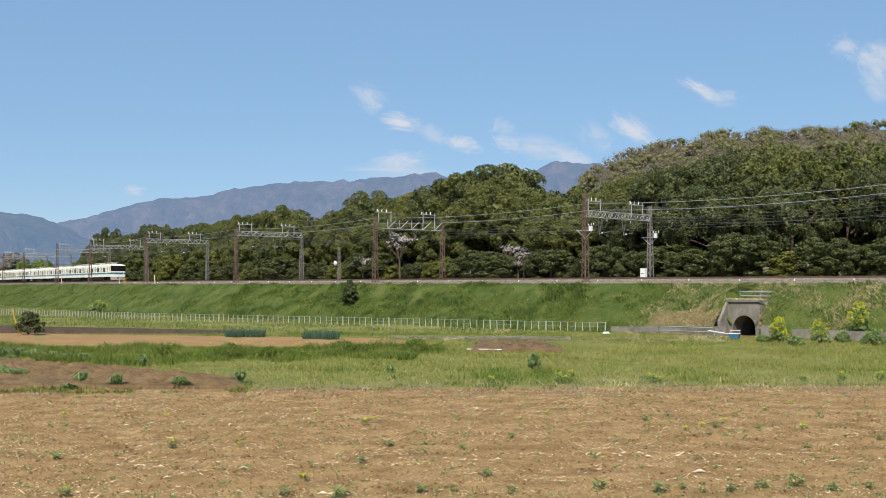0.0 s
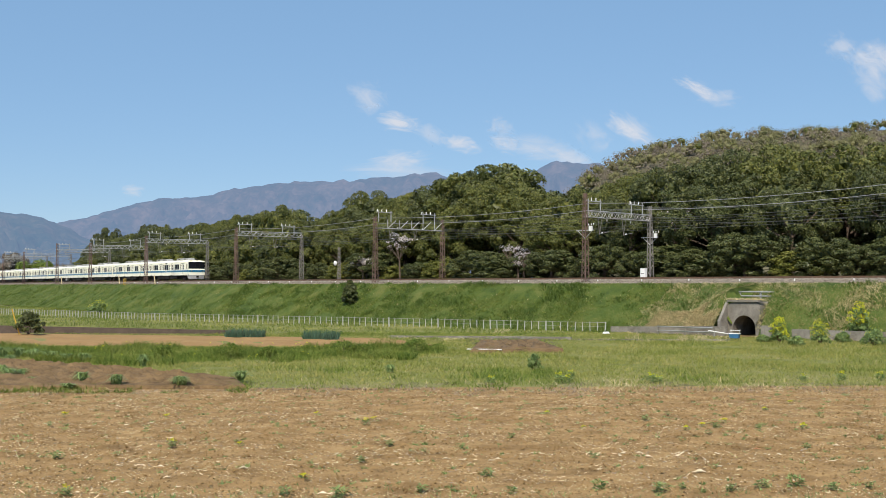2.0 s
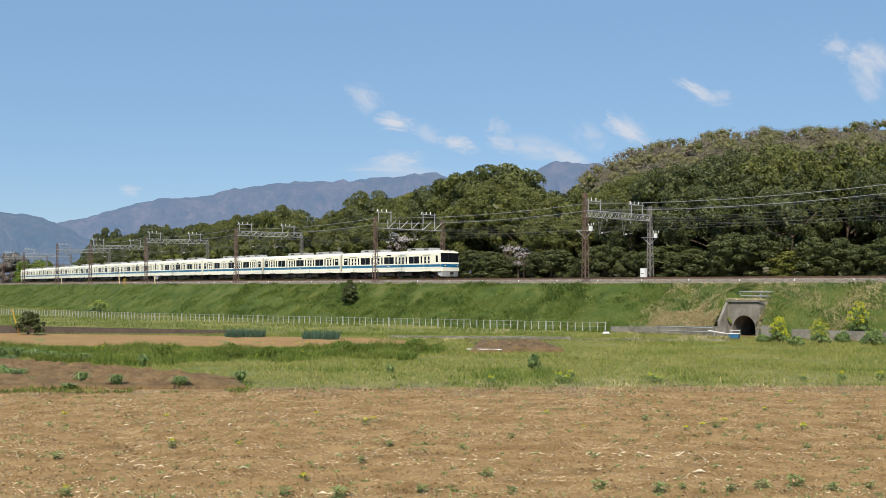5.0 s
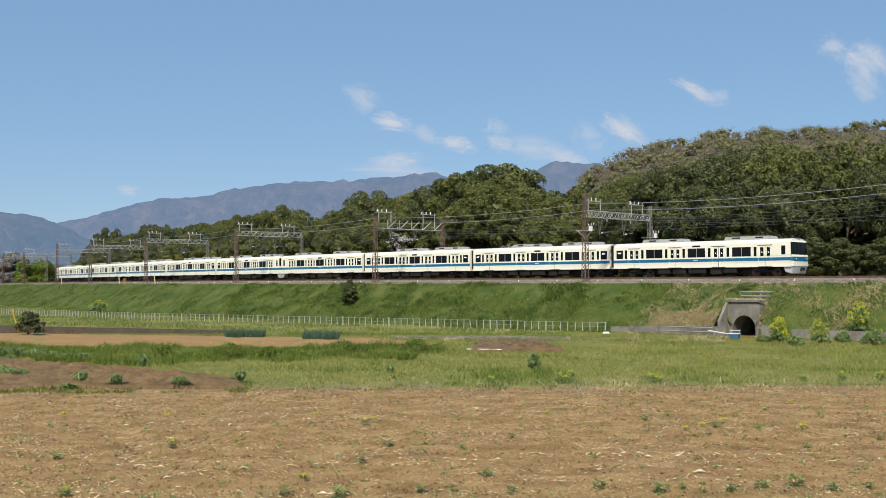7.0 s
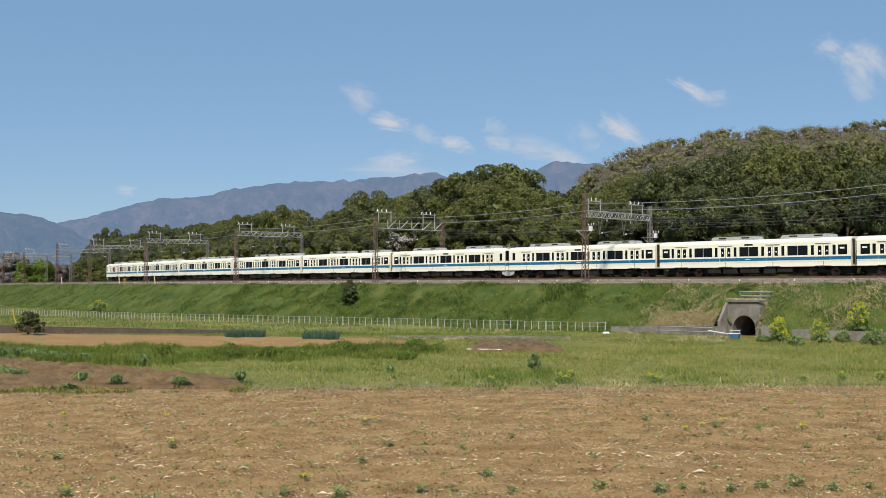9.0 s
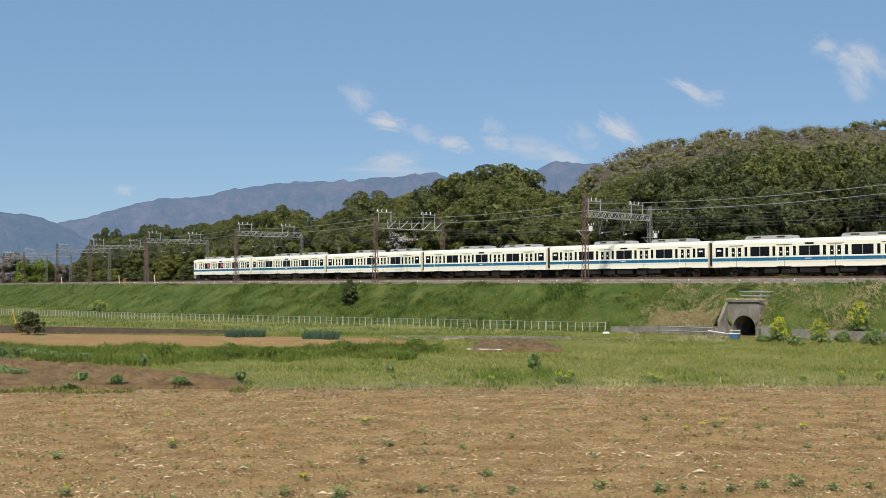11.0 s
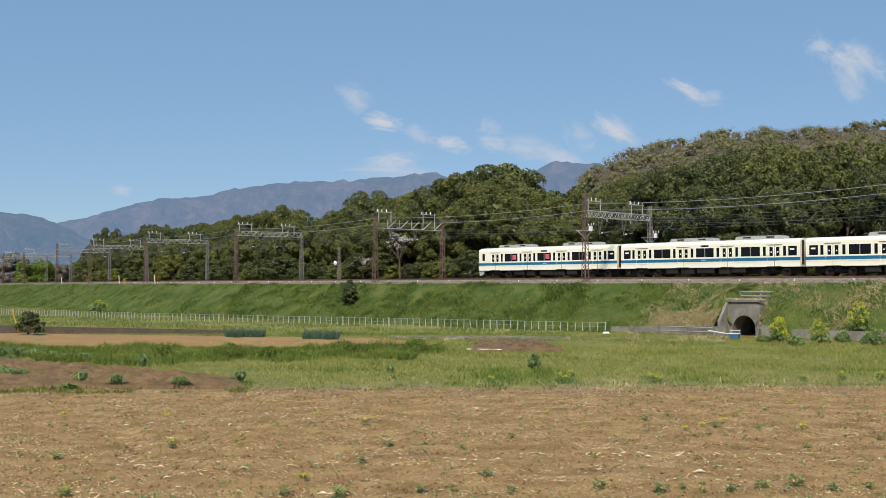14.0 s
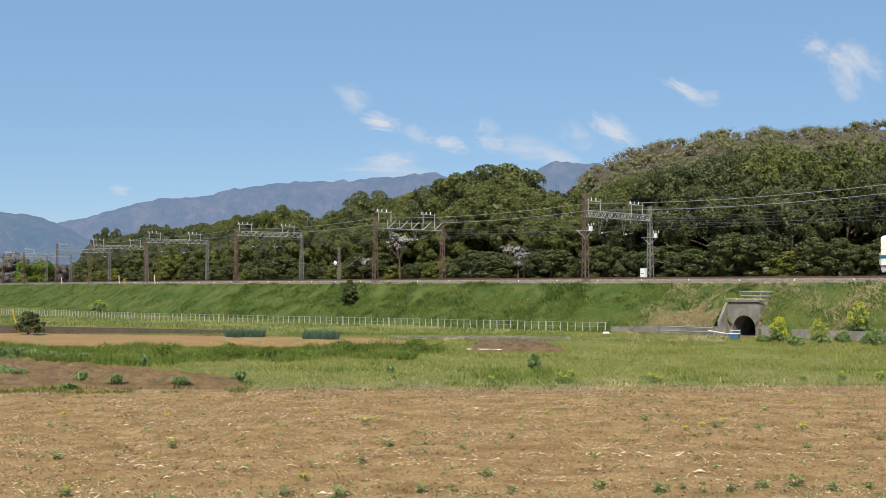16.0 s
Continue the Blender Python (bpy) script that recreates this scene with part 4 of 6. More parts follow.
for row in ((655, 176, 120, 100, 40, 0.5, -30), (640, 160, 90, 50, 25, 0.3, -30), (706, 214, 140, 60, 12, 0.95, -36), (770, 238, 120, 60, 28, 0.42, -30), (818, 254, 120, 56, 10, 0.85, -24), (700, 284, 190, 70, -4, 0.75, -16), (700, 302, 330, 60, 2, 0.5, -14), (890, 224, 90, 60, 25, 0.5, -26), (900, 252, 110, 56, 14, 0.7, -28), (960, 258, 220, 90, 10, 0.62, -24), (1015, 278, 140, 60, 8, 0.7, -22), (1128, 226, 190, 80, 30, 0.92, -36), (1060, 236, 130, 90, 35, 0.42, -34), (1252, 152, 150, 52, 28, 0.9, -30), (1290, 168, 120, 60, 5, 0.5, -30), (1512, 74, 110, 80, 20, 0.62, -52), (1580, 96, 240, 130, 28, 0.95, -54), (1570, 140, 170, 90, 40, 0.5, -54), (225, 334, 80, 36, 8, 0.6, -26)):
    cloud(*row)


# ---------------------------------------------------------------- fields
def surveyed(x, y):
    """Place on the level fields at bearing x and dip y from the eye."""
    d = EYE_H * 1951 / (y - 506)
    return ((x - 784) / 1951 * d, d)


def furrows(p):
    return 0.022 * math.sin(p.y * 2 * math.pi / 0.72 + 0.4 * noise.noise(Vector((p.x * 0.1, p.y * 0.1, 1)))) * (0.5 + 0.5 * noise.noise(Vector((p.x * 0.08, p.y * 0.3, 4)))) + 0.035 * max(0, noise.noise(Vector((p.x * 3.1, p.y * 3.1, 9)))) ** 1.5


sheet("ground_tillage", MAT["soil"], [(-90, -40), (90, -40), (90, 44.5), (-90, 42.5)], 60, 40, 0.03, 0.3, -0.04, "brown ploughed earth round the field", "field")
sheet("ground_field", MAT["soil"], [(-15, 15.5), (15, 15.5), (20, 44.6), (-20, 42.6)], 320, 250, 0.05, 4.6, 0.0, "ploughed brown field strewn with maize straw and small weeds", "field", furrows)
sheet("ground_meadow", MAT["meadow"], [(-70, 41.5), (70, 43.5), (70, 42.0), (-120, 233)], 160, 140, 0.1, 0.25, -0.02, "green and yellowish grass meadow beside the ploughed field", "meadow")
A1, A2, A3, A4 = surveyed(-260, 615), surveyed(790, 614.5), surveyed(690, 600), surveyed(-260, 588)
sheet("ground_tilled_strip", MAT["soil_far"], [A1, A2, A3, A4], 120, 40, 0.03, 0.6, 0.07, "smooth tilled orange-brown strip of field", "field", lambda p: 0.03 * math.sin((p.x * 0.8 + p.y * 0.6) * 2.2) - 0.07 * max(0.0, math.sin((p.x * 0.93 + p.y * 0.36) * 0.9) - 0.9) * 10)
D1, D2, D3, D4 = surveyed(-260, 690), surveyed(440, 689), surveyed(420, 674), surveyed(-260, 620)
sheet("ground_dug_plot", MAT["soil_dark"], [D1, D2, D3, D4], 200, 110, 0.16, 0.9, 0.14, "dug dark brown earth plot with clods", "field", lambda p: 0.1 + 0.13 * noise.noise(Vector((p.x * 2, p.y * 2, 5))) + 0.16 * max(0, noise.noise(Vector((p.x * 5, p.y * 5, 2)))))
H1, H2, H3, H4 = surveyed(830, 626), surveyed(1000, 624), surveyed(950, 607), surveyed(850, 607)
sheet("ground_heap", MAT["soil_dark"], [H1, H2, H3, H4], 60, 40, 0.25, 0.6, 0.22, "low heap of dark rotted stalks and earth", "heap", lambda p: 0.12 * noise.noise(Vector((p.x * 1.5, p.y * 1.5, 2))))


# ---------------------------------------------------------------- grass
def blades(pts, h, w, lean, rng):
    """Bent blades rooted at pts: one three-cornered face each."""
    k = len(pts)
    t = rng.random(k) * 2 * np.pi
    s = np.stack([np.cos(t), np.sin(t), np.zeros(k)], 1)
    hh = (h * (0.5 + rng.random(k)))[:, None]
    ww = w * (0.6 + 0.8 * rng.random(k))[:, None]
    l = rng.normal(scale=lean, size=(k, 3)) * hh
    l[:, 2] = 0
    up = np.array([0, 0, 1.0])
    tip = pts + up * hh * (1 - 0.15 * rng.random(k)[:, None]) + l
    return np.stack([pts - s * ww * 0.6, pts + s * ww * 0.6, tip], 1)


def patch_noise(x, y, f, z):
    return np.array([noise.noise(Vector((a * f, b * f, z))) for a, b in zip(x, y)])


def bank_points(k, a0, a1, rng, n0=75.6, n1=82.9):
    """Random places on the bank with their chainage."""
    a, n = a0 + (a1 - a0) * rng.random(k), n0 + (n1 - n0) * rng.random(k)
    out = np.empty((k, 3))
    for i in range(k):
        z = 4.15 * min(max((n[i] - NF) / (NB - NF), 0), 1)
        p = at(a[i], n[i], shoulder(a[i], n[i], z) - 0.02)
        out[i] = p
    return out, a, n


def stuff(name, faces, mat, label, category):
    return tagged(new(name, faces_mesh(name, faces, mat)), label, category, kind="stuff")


grng = np.random.default_rng(5)
P, A, N = (np.concatenate(q) for q in zip(bank_points(150000, 18, 125, grng), bank_points(80000, 125, 330, grng)))
clear = ~((np.abs(A - AC) < 1.75) & (N < 79.0) | (np.abs(A - AC) < 1.2) & (N < 80.3))
P, A, N = P[clear], A[clear], N[clear]
dry_zone = chain_at(1150, 79)
den = patch_noise(A * 0.7, N * 1.5, 0.35, 1.0)
rank = 0.6 * patch_noise(A * 0.7, N * 1.5, 0.22, 8.0) + 0.7 * patch_noise(A, N * 1.6, 0.8, 9.0)
dry = (A < dry_zone + 3 * den) & (grng.random(len(A)) < 0.3 + 0.5 * den) | (grng.random(len(A)) < 0.012 + 0.05 * np.clip(rank - 0.1, 0, 1))
tall = 0.11 + 0.3 * np.clip(rank + den * 0.6, 0, 0.8)
dark = (rank > 0.2 + 0.25 * grng.normal(size=len(A))) & ~dry
green = ~dry & ~dark
stuff("bank_grass", blades(P[green], tall[green], 0.04, 0.7, grng), MAT["blade"], "lush bright green grass covering the railway bank", "grass")
stuff("bank_weeds", blades(P[dark], tall[dark] * 1.2, 0.055, 0.6, grng), MAT["blade_dark"], "ranker dark green weeds in patches on the bank", "weeds")
stuff("bank_dry_grass", blades(P[dry], 0.18, 0.04, 0.9, grng), MAT["blade_dry"], "pale dead stalks among the bank's grass", "dry grass")
P, A, N = bank_points(26000, 18, dry_zone, grng)
den = patch_noise(P[:, 0], P[:, 1], 0.9, 6.0) + 0.6 * patch_noise(P[:, 0], P[:, 1], 2.6, 2.0)
keep = (den > 0.06) & ~((np.abs(A - AC) < 1.75) & (N < 79.0) | (np.abs(A - AC) < 1.2) & (N < 80.3))
stuff("dead_stalks", blades(P[keep], 0.17, 0.05, 0.9, grng), MAT["blade_dry"], "bleached stalks thick on the sunny end of the bank", "dry grass")
# withered grass and brush along the edge of the ballast
P, A, N = bank_points(7000, 18, 260, grng, 82.5, 84.2)
P[:, 2] = 4.2
den = patch_noise(P[:, 0], P[:, 1], 0.4, 12.0)
Q, B, M = bank_points(26000, 15, 330, grng, 83.1, 86.2)
Q[:, 2] = np.interp(M, [83.1, 83.6, 85.2, 85.9, 86.2], [4.06, 4.28, 4.4, 4.6, 4.62])
stuff("ballast_stones", blades(Q, 0.07, 0.08, 0.8, grng), MAT["stone"], "loose angular ballast stones along the track's edge", "ballast")
stuff("ballast_fringe", blades(P[den > 0.0], 0.16, 0.05, 0.8, grng), MAT["debris"], "withered brown grass along the ballast's edge", "dry grass")
# straw-coloured thatch above the low wall
P, A, N = bank_points(15000, chain_at(1275, 77.5), chain_at(1150, 77.5), grng, 76.4, 78.9)
P = P[(np.abs(A - AC) > 3.8) | (N < 77.4)]
stuff("dead_reed", blades(P, 0.13, 0.08, 0.9, grng), MAT["blade_dry"], "bleached dead reeds hanging over the low wall", "dry grass")


def field_points(k, y0, y1, rng, x0=-30, x1=1600):
    """Random places on the level ground between two dips from the eye, evenly by area."""
    d0, d1 = EYE_H * 1951 / (y0 - 506), EYE_H * 1951 / (y1 - 506)
    d = np.sqrt(d1 * d1 + (d0 * d0 - d1 * d1) * rng.random(k))
    x = x0 + (x1 - x0) * rng.random(k)
    return np.stack([(x - 784) / 1951 * d, d, np.zeros(k)], 1), x, 506 + EYE_H * 1951 / d


P, X, Y = field_points(270000, 590, 692, grng)
in_strip = (X < 790) & (Y > 589.5 + 11 * X / 690) & (Y < 615) & ((X < 690) | (Y > 600 + 0.147 * (X - 690)))
in_plot = (X < 425) & (Y > 634 + 36 * X / 425) & (Y < 684)
behind = P[:, 0] * math.sin(TH) + P[:, 1] * math.cos(TH) > 75.5
den = patch_noise(P[:, 0], P[:, 1], 0.16, 3.0)
fine_den = patch_noise(P[:, 0], P[:, 1], 0.7, 4.0)
thin = (Y > 668) & (grng.random(len(X)) < (Y - 668) / 24 - 0.5 * fine_den)
keep = ~(in_strip | in_plot | behind | thin)
P, X, Y, den, fine_den = P[keep], X[keep], Y[keep], den[keep], fine_den[keep]
lush = ((Y < 600) & (X < 1000) | (Y > 655) & (den + fine_den > 0.3)) & (grng.random(len(X)) < 0.4 + den) | (grng.random(len(X)) < 0.03 + 0.25 * np.clip(den + fine_den, -0.2, 0.6))
tall = 0.07 + 0.11 * np.clip(0.5 + den + fine_den, 0.0, 1.6)
stuff("lush_grass", blades(P[lush], tall[lush] * 1.2, 0.025, 0.6, grng), MAT["blade_belt"], "thick green grass along the edges of the plots", "grass")
straw = ~lush & (grng.random(len(X)) < np.clip(0.04 + 0.3 * fine_den, 0.0, 0.3))
green = ~lush & ~straw
stuff("meadow_grass", blades(P[green], tall[green], 0.022, 0.5, grng), MAT["blade_meadow"], "short yellow-green meadow grass", "grass")
stuff("meadow_straw", blades(P[straw], 0.09, 0.02, 0.9, grng), MAT["blade_dry"], "dry straw-coloured stalks in the meadow", "dry grass")
# the rank green belt between the tilled strip and the meadow
P, X, Y = field_points(95000, 609, 650, grng, -30, 800)
den = patch_noise(P[:, 0], P[:, 1], 0.22, 13.0)
fine_den = patch_noise(P[:, 0], P[:, 1], 0.9, 14.0)
foot = np.interp(X, [0, 100, 200, 300, 420, 560, 680, 760, 800], [633, 638, 646, 646, 640, 640, 634, 630, 616])
edge = np.interp(X, [0, 560, 690, 800], [612, 617, 612, 615])
keep = (Y > edge + 1) & (Y < foot + 8 * den + 4 * fine_den) & ~((X < 425) & (Y > 634 + 36 * X / 425))
P, X, Y, den, fine_den = P[keep], X[keep], Y[keep], den[keep], fine_den[keep]
tall = 0.12 + 0.3 * np.clip(0.35 + den + fine_den * 0.8, 0, 1)
rank = (fine_den + den > 0.12) & (grng.random(len(X)) < 0.75)
stuff("belt_grass", blades(P[~rank], tall[~rank], 0.025, 0.6, grng), MAT["blade_belt"], "fresh green grass in the belt beside the tilled strip", "grass")
stuff("belt_weeds", blades(P[rank], tall[rank] * 1.1, 0.035, 0.6, grng), MAT["blade"], "rank dark green weeds in the belt beside the tilled strip", "weeds")
P, X, Y = field_points(85000, 543, 591, grng, -30, 1060)
run = P[:, 1] * math.sin(TH) - P[:, 0] * math.cos(TH)
behind = P[:, 0] * math.sin(TH) + P[:, 1] * math.cos(TH) > 76.2 + 0.00087 * np.clip(run - 80, 0, 130) ** 2
den = patch_noise(P[:, 0], P[:, 1], 0.12, 5.0) + 0.6 * patch_noise(P[:, 0], P[:, 1], 0.5, 15.0)
keep = ~behind & ((X > 470) | (Y < 585 + 5 * X / 470))
P, den = P[keep], den[keep]
pale = den > 0.16 + 0.12 * grng.normal(size=len(P))
stuff("far_grass", blades(P[~pale], 0.22, 0.05, 0.6, grng), MAT["blade"], "green grass between the wall and the fence", "grass")
stuff("far_meadow_grass", blades(P[pale], 0.14, 0.05, 0.7, grng), MAT["blade_meadow"], "yellow-green grass between the wall and the fence", "grass")
P, X, Y = field_points(5200, 676, 697, grng, -30, 440)
P[:, 2] = 0.02
P = P[(patch_noise(P[:, 0], P[:, 1], 0.7, 2.0) > np.where(X < 150, -0.3, 0.08))]
stuff("plot_fringe", blades(P, 0.16, 0.03, 0.6, grng), MAT["blade"], "green grass fringe before the dug plot", "grass")
P, X, Y = field_points(60, 612, 640, grng, 60, 560)
P = np.repeat(P, 4, axis=0) + grng.normal(scale=0.02, size=(240, 3)) + np.array([0, 0, 0.26])
stuff("dandelions", blades(P, 0.035, 0.05, 0.9, grng), MAT["rape"], "small yellow dandelions in the grass", "flowers")
# dead fringe where the field begins
P, X, Y = field_points(9000, 676, 703, grng)
P = P[patch_noise(P[:, 0], P[:, 1], 0.5, 17.0) > np.abs(Y - 690) / 22 - 0.25]
stuff("field_margin", blades(P, 0.07, 0.03, 1.5, grng), MAT["debris"], "flattened grey-brown debris along the field's margin", "debris")
P, X, Y = field_points(9000, 672, 696, grng)
pale = np.exp(-((X - 1095) / 45) ** 2) + 0.35 * np.exp(-((X - 1300) / 90) ** 2)
P = P[grng.random(len(X)) < 0.06 + 0.8 * pale]
stuff("margin_straw", blades(P, 0.16, 0.025, 1.2, grng), MAT["blade_dry"], "bleached dead grass in tufts along the field's margin", "dry grass")
P, X, Y = field_points(1500, 860, 905, grng)
stuff("stubble", blades(P, 0.05, 0.012, 1.5, grng), MAT["straw"], "dry stubble along the field's near edge", "straw")
P, X, Y = field_points(3600, 597, 606, grng, 690, 1290)
P = P[patch_noise(P[:, 0], P[:, 1], 0.5, 18.0) > 0.02 - 0.25 * (X > 1200)]
stuff("path_verge", blades(P, 0.18, 0.04, 1.1, grng), MAT["blade_dry"], "bleached dead grass along the footpath", "dry grass")


P, X, Y = field_points(5200, 599, 606, grng, 660, 1300)
P = P[patch_noise(P[:, 0], P[:, 1], 0.6, 19.0) > -0.05]
stuff("channel_grass", blades(P, 0.2, 0.03, 0.6, grng), MAT["blade_belt"], "fresh green grass growing before the channel wall", "grass")


# ---------------------------------------------------------------- straw, husks and weeds on the field
def chips(k, y0, y1, length, width, rng):
    P, X, Y = field_points(k, y0, y1, rng)
    t = rng.normal(scale=1.1, size=k)
    e = np.stack([np.cos(t), np.sin(t), rng.normal(scale=0.25, size=k)], 1)
    h = np.stack([-np.sin(t), np.cos(t), 0.5 + 0.4 * rng.random(k)], 1)
    l = length * (0.4 + 1.2 * rng.random(k) ** 2)[:, None]
    w = width * (0.5 + rng.random(k))[:, None]
    P[:, 2] = 0.03 + 0.02 * rng.random(k)
    skew = rng.uniform(0.2, 0.9, size=(k, 1))
    return np.stack([P - e * l, P - h * w + e * l * skew, P + e * l * 0.9 + h * w * 0.8, P + h * w - e * l * skew], 1)


def crumbs(k, y0, y1, size, rng):
    """Clods as eight-sided lumps half sunk in the earth."""
    P, X, Y = field_points(k, y0, y1, rng)
    P = P[patch_noise(P[:, 0], P[:, 1] * 3, 0.5, 21.0) > -0.25 + 0.5 * (rng.random(k) - 0.5)]
    k = len(P)
    r = size * (0.35 + 1.1 * rng.random(k) ** 2.5)[:, None, None]
    ax = np.array([(1, 0, 0), (0, 1, 0), (-1, 0, 0), (0, -1, 0), (0, 0, 0.9), (0, 0, -0.6)], dtype=float)
    t = rng.random(k) * 6.28
    rot = np.stack([np.stack([np.cos(t), -np.sin(t), 0 * t], 1), np.stack([np.sin(t), np.cos(t), 0 * t], 1), np.stack([0 * t, 0 * t, 1 + 0 * t], 1)], 1)
    v = np.einsum("kij,nj->kni", rot, ax) * r * (0.65 + 0.7 * rng.random((k, 6, 1)))
    v += (P + np.array([0, 0, 0.03]))[:, None, :]
    return np.concatenate([v[:, list(f)] for f in ((0, 1, 4), (1, 2, 4), (2, 3, 4), (3, 0, 4), (1, 0, 5), (0, 3, 5))])


def in_drifts(faces, rng, cut):
    """Thins litter out so that it lies in drifts along the rows."""
    m = faces.mean(axis=1)
    return faces[patch_noise(m[:, 0] * 0.6, m[:, 1] * 2.2, 0.55, 25.0) + 0.5 * patch_noise(m[:, 0], m[:, 1], 2.2, 26.0) > cut + 0.3 * (rng.random(len(m)) - 0.5)]


stuff("straw_litter", in_drifts(np.concatenate([chips(22000, 692, 890, 0.018, 0.007, grng), chips(6000, 692, 890, 0.036, 0.0065, grng), chips(1100, 692, 890, 0.08, 0.0065, grng)]), grng, -0.14), MAT["straw"], "chopped pale maize straw scattered over the earth", "straw")
stuff("husk_litter", in_drifts(np.concatenate([chips(600, 700, 890, 0.045, 0.011, grng), chips(130, 802, 820, 0.07, 0.013, grng), chips(60, 742, 760, 0.08, 0.012, grng)]), grng, 0.1), MAT["husk"], "torn pale maize husks strewn in rows over the earth", "maize husks")
stuff("brown_litter", in_drifts(chips(9000, 690, 890, 0.03, 0.007, grng), grng, -0.1), MAT["debris"], "grey-brown rotted stalks on the field", "debris")
stuff("clods", crumbs(26000, 690, 900, 0.03, grng), MAT["soil"], "crumbling clods of brown earth on the field", "earth")
# Dark earth chips that put small clod shadows into the field's colour.
stuff("clod_shade_chips", chips(12000, 690, 890, 0.022, 0.01, grng), MAT["soil_dark"], "dark chips of earth painting small clod shadows on the field", "earth")
CL, _, _ = field_points(620, 690, 890, grng)
CL = np.repeat(CL, 14, axis=0) + grng.normal(scale=0.04, size=(620 * 14, 3)) * np.array([1, 1, 0])
stuff("seedlings", np.concatenate([blades(CL, 0.065, 0.024, 0.9, grng), blades(field_points(3000, 690, 890, grng)[0], 0.04, 0.016, 0.8, grng), blades(field_points(900, 862, 900, grng)[0], 0.07, 0.02, 0.8, grng)]), MAT["weed"], "tiny green seedlings sprouting from the earth", "seedlings")


def husk(p, l, turn, tint):
    g = Geo()
    n = 6
    for i in range(n + 1):
        u = i / n
        r = l * (0.1 + 0.05 * math.sin(i * 5.1 + l * 90)) * math.sin(math.pi * (0.12 + 0.8 * u))
        for k in range(6):
            w = 2 * math.pi * k / 6
            g.v.append((l * (u - 0.5), r * math.cos(w), max(-0.01, r * 0.8 + r * 0.8 * math.sin(w))))
    for i in range(n):
        for k in range(6):
            q = (k + 1) % 6
            g.f.append((i * 6 + k, i * 6 + q, i * 6 + 6 + q, i * 6 + 6 + k))
    ob = part("maize_husk", g, tint)
    ob.matrix_world = pose(p[0], p[1], 0.02, 0, 0, turn)
    return tagged(ob, "dried pale maize husk lying on the earth", "maize husk", "maize husks")


MAT["husk_red"] = material("russet_husk", [(0.42, 0.18, 0.08), (0.6, 0.32, 0.18)], 3.0, 0.8)
hr = random.Random(3)
for x, y, l, t in ((435, 829, 0.3, 4), (286, 826, 0.24, -8), (215, 824, 0.2, 0), (252, 823, 0.18, 5), (820, 814, 0.26, -5), (790, 812, 0.22, 8), (880, 813, 0.24, 3), (870, 815, 0.2, 20), (957, 803, 0.2, 0), (975, 806, 0.16, 40), (1100, 803, 0.24, 0), (1130, 802, 0.22, 15), (1146, 808, 0.22, -10), (1228, 805, 0.18, 0), (1197, 807, 0.18, 30), (1400, 794, 0.2, 0), (1476, 789, 0.24, -10), (1420, 796, 0.18, 10), (300, 845, 0.22, 30), (318, 862, 0.2, 60), (228, 872, 0.24, 10), (410, 752, 0.3, 70), (1268, 826, 0.26, -20), (1235, 836, 0.4, 3), (1060, 830, 0.16, 4), (580, 820, 0.16, 10), (650, 812, 0.16, 0), (700, 800, 0.14, 12), (575, 874, 0.3, 4), (515, 823, 0.18, 0)):
    husk(surveyed(x, y), l * 0.85, t, MAT["husk"])
for x, y, l, t in ((1338, 795, 0.3, 0), (1196, 808, 0.18, 20), (1075, 804, 0.16, 0)):
    husk(surveyed(x, y), l * 0.6, t, MAT["husk_red"])


def weed_mesh(seed, h, leaves, flower=False):
    r = random.Random(seed)
    rows = []
    for k in range(leaves):
        w, l = r.uniform(0, 6.28), r.uniform(0.5, 1.0) * h
        l *= 0.7
        z0 = r.uniform(0, 0.75) * h
        d = Vector((math.cos(w), math.sin(w), r.uniform(-0.1, 0.8))).normalized()
        s = Vector((-math.sin(w), math.cos(w), r.uniform(-0.4, 0.4))) * l * 0.17
        o = Vector((r.gauss(0, 0.3), r.gauss(0, 0.3), 0)) * h
        o.z = z0
        rows.append([o, o + d * l * 0.5 + s, o + d * l - Vector((0, 0, l * 0.15)), o + d * l * 0.5 - s])
    return faces_mesh("leaves", np.array([[tuple(v) for v in q] for q in rows]), MAT["weed"])


def flower_mesh(seed, h):
    r = random.Random(seed)
    rows = []
    for k in range(26):
        o = Vector((r.gauss(0, 0.035), r.gauss(0, 0.035), h * r.uniform(0.8, 1.15)))
        rows.append([tuple(o + Vector((r.uniform(-1, 1), r.uniform(-1, 1), r.uniform(-1, 1))) * 0.022) for _ in range(4)])
    return faces_mesh("flowers", np.array(rows), MAT["rape"])


WEEDS = [(weed_mesh(s, h, n), flower_mesh(s, h)) for s, h, n in ((1, 0.12, 40), (2, 0.15, 54), (3, 0.19, 70), (4, 0.1, 28))]


def weed(x, y, kind, flowering, scale=1.0):
    root = thing("weed", "small flowering weed with yellow tips on bare earth" if flowering else "small green leafy weed on bare earth", "weed", "field weeds")
    lv, fl = WEEDS[kind]
    part("leaves", lv, None, root)
    if flowering:
        part("flowers", fl, None, root, kind="stuff")
    p = surveyed(x, y)
    root.matrix_world = Matrix.Translation((p[0], p[1], 0.01)) @ Euler((0, 0, x)).to_matrix().to_4x4() @ Matrix.Scale(scale, 4)


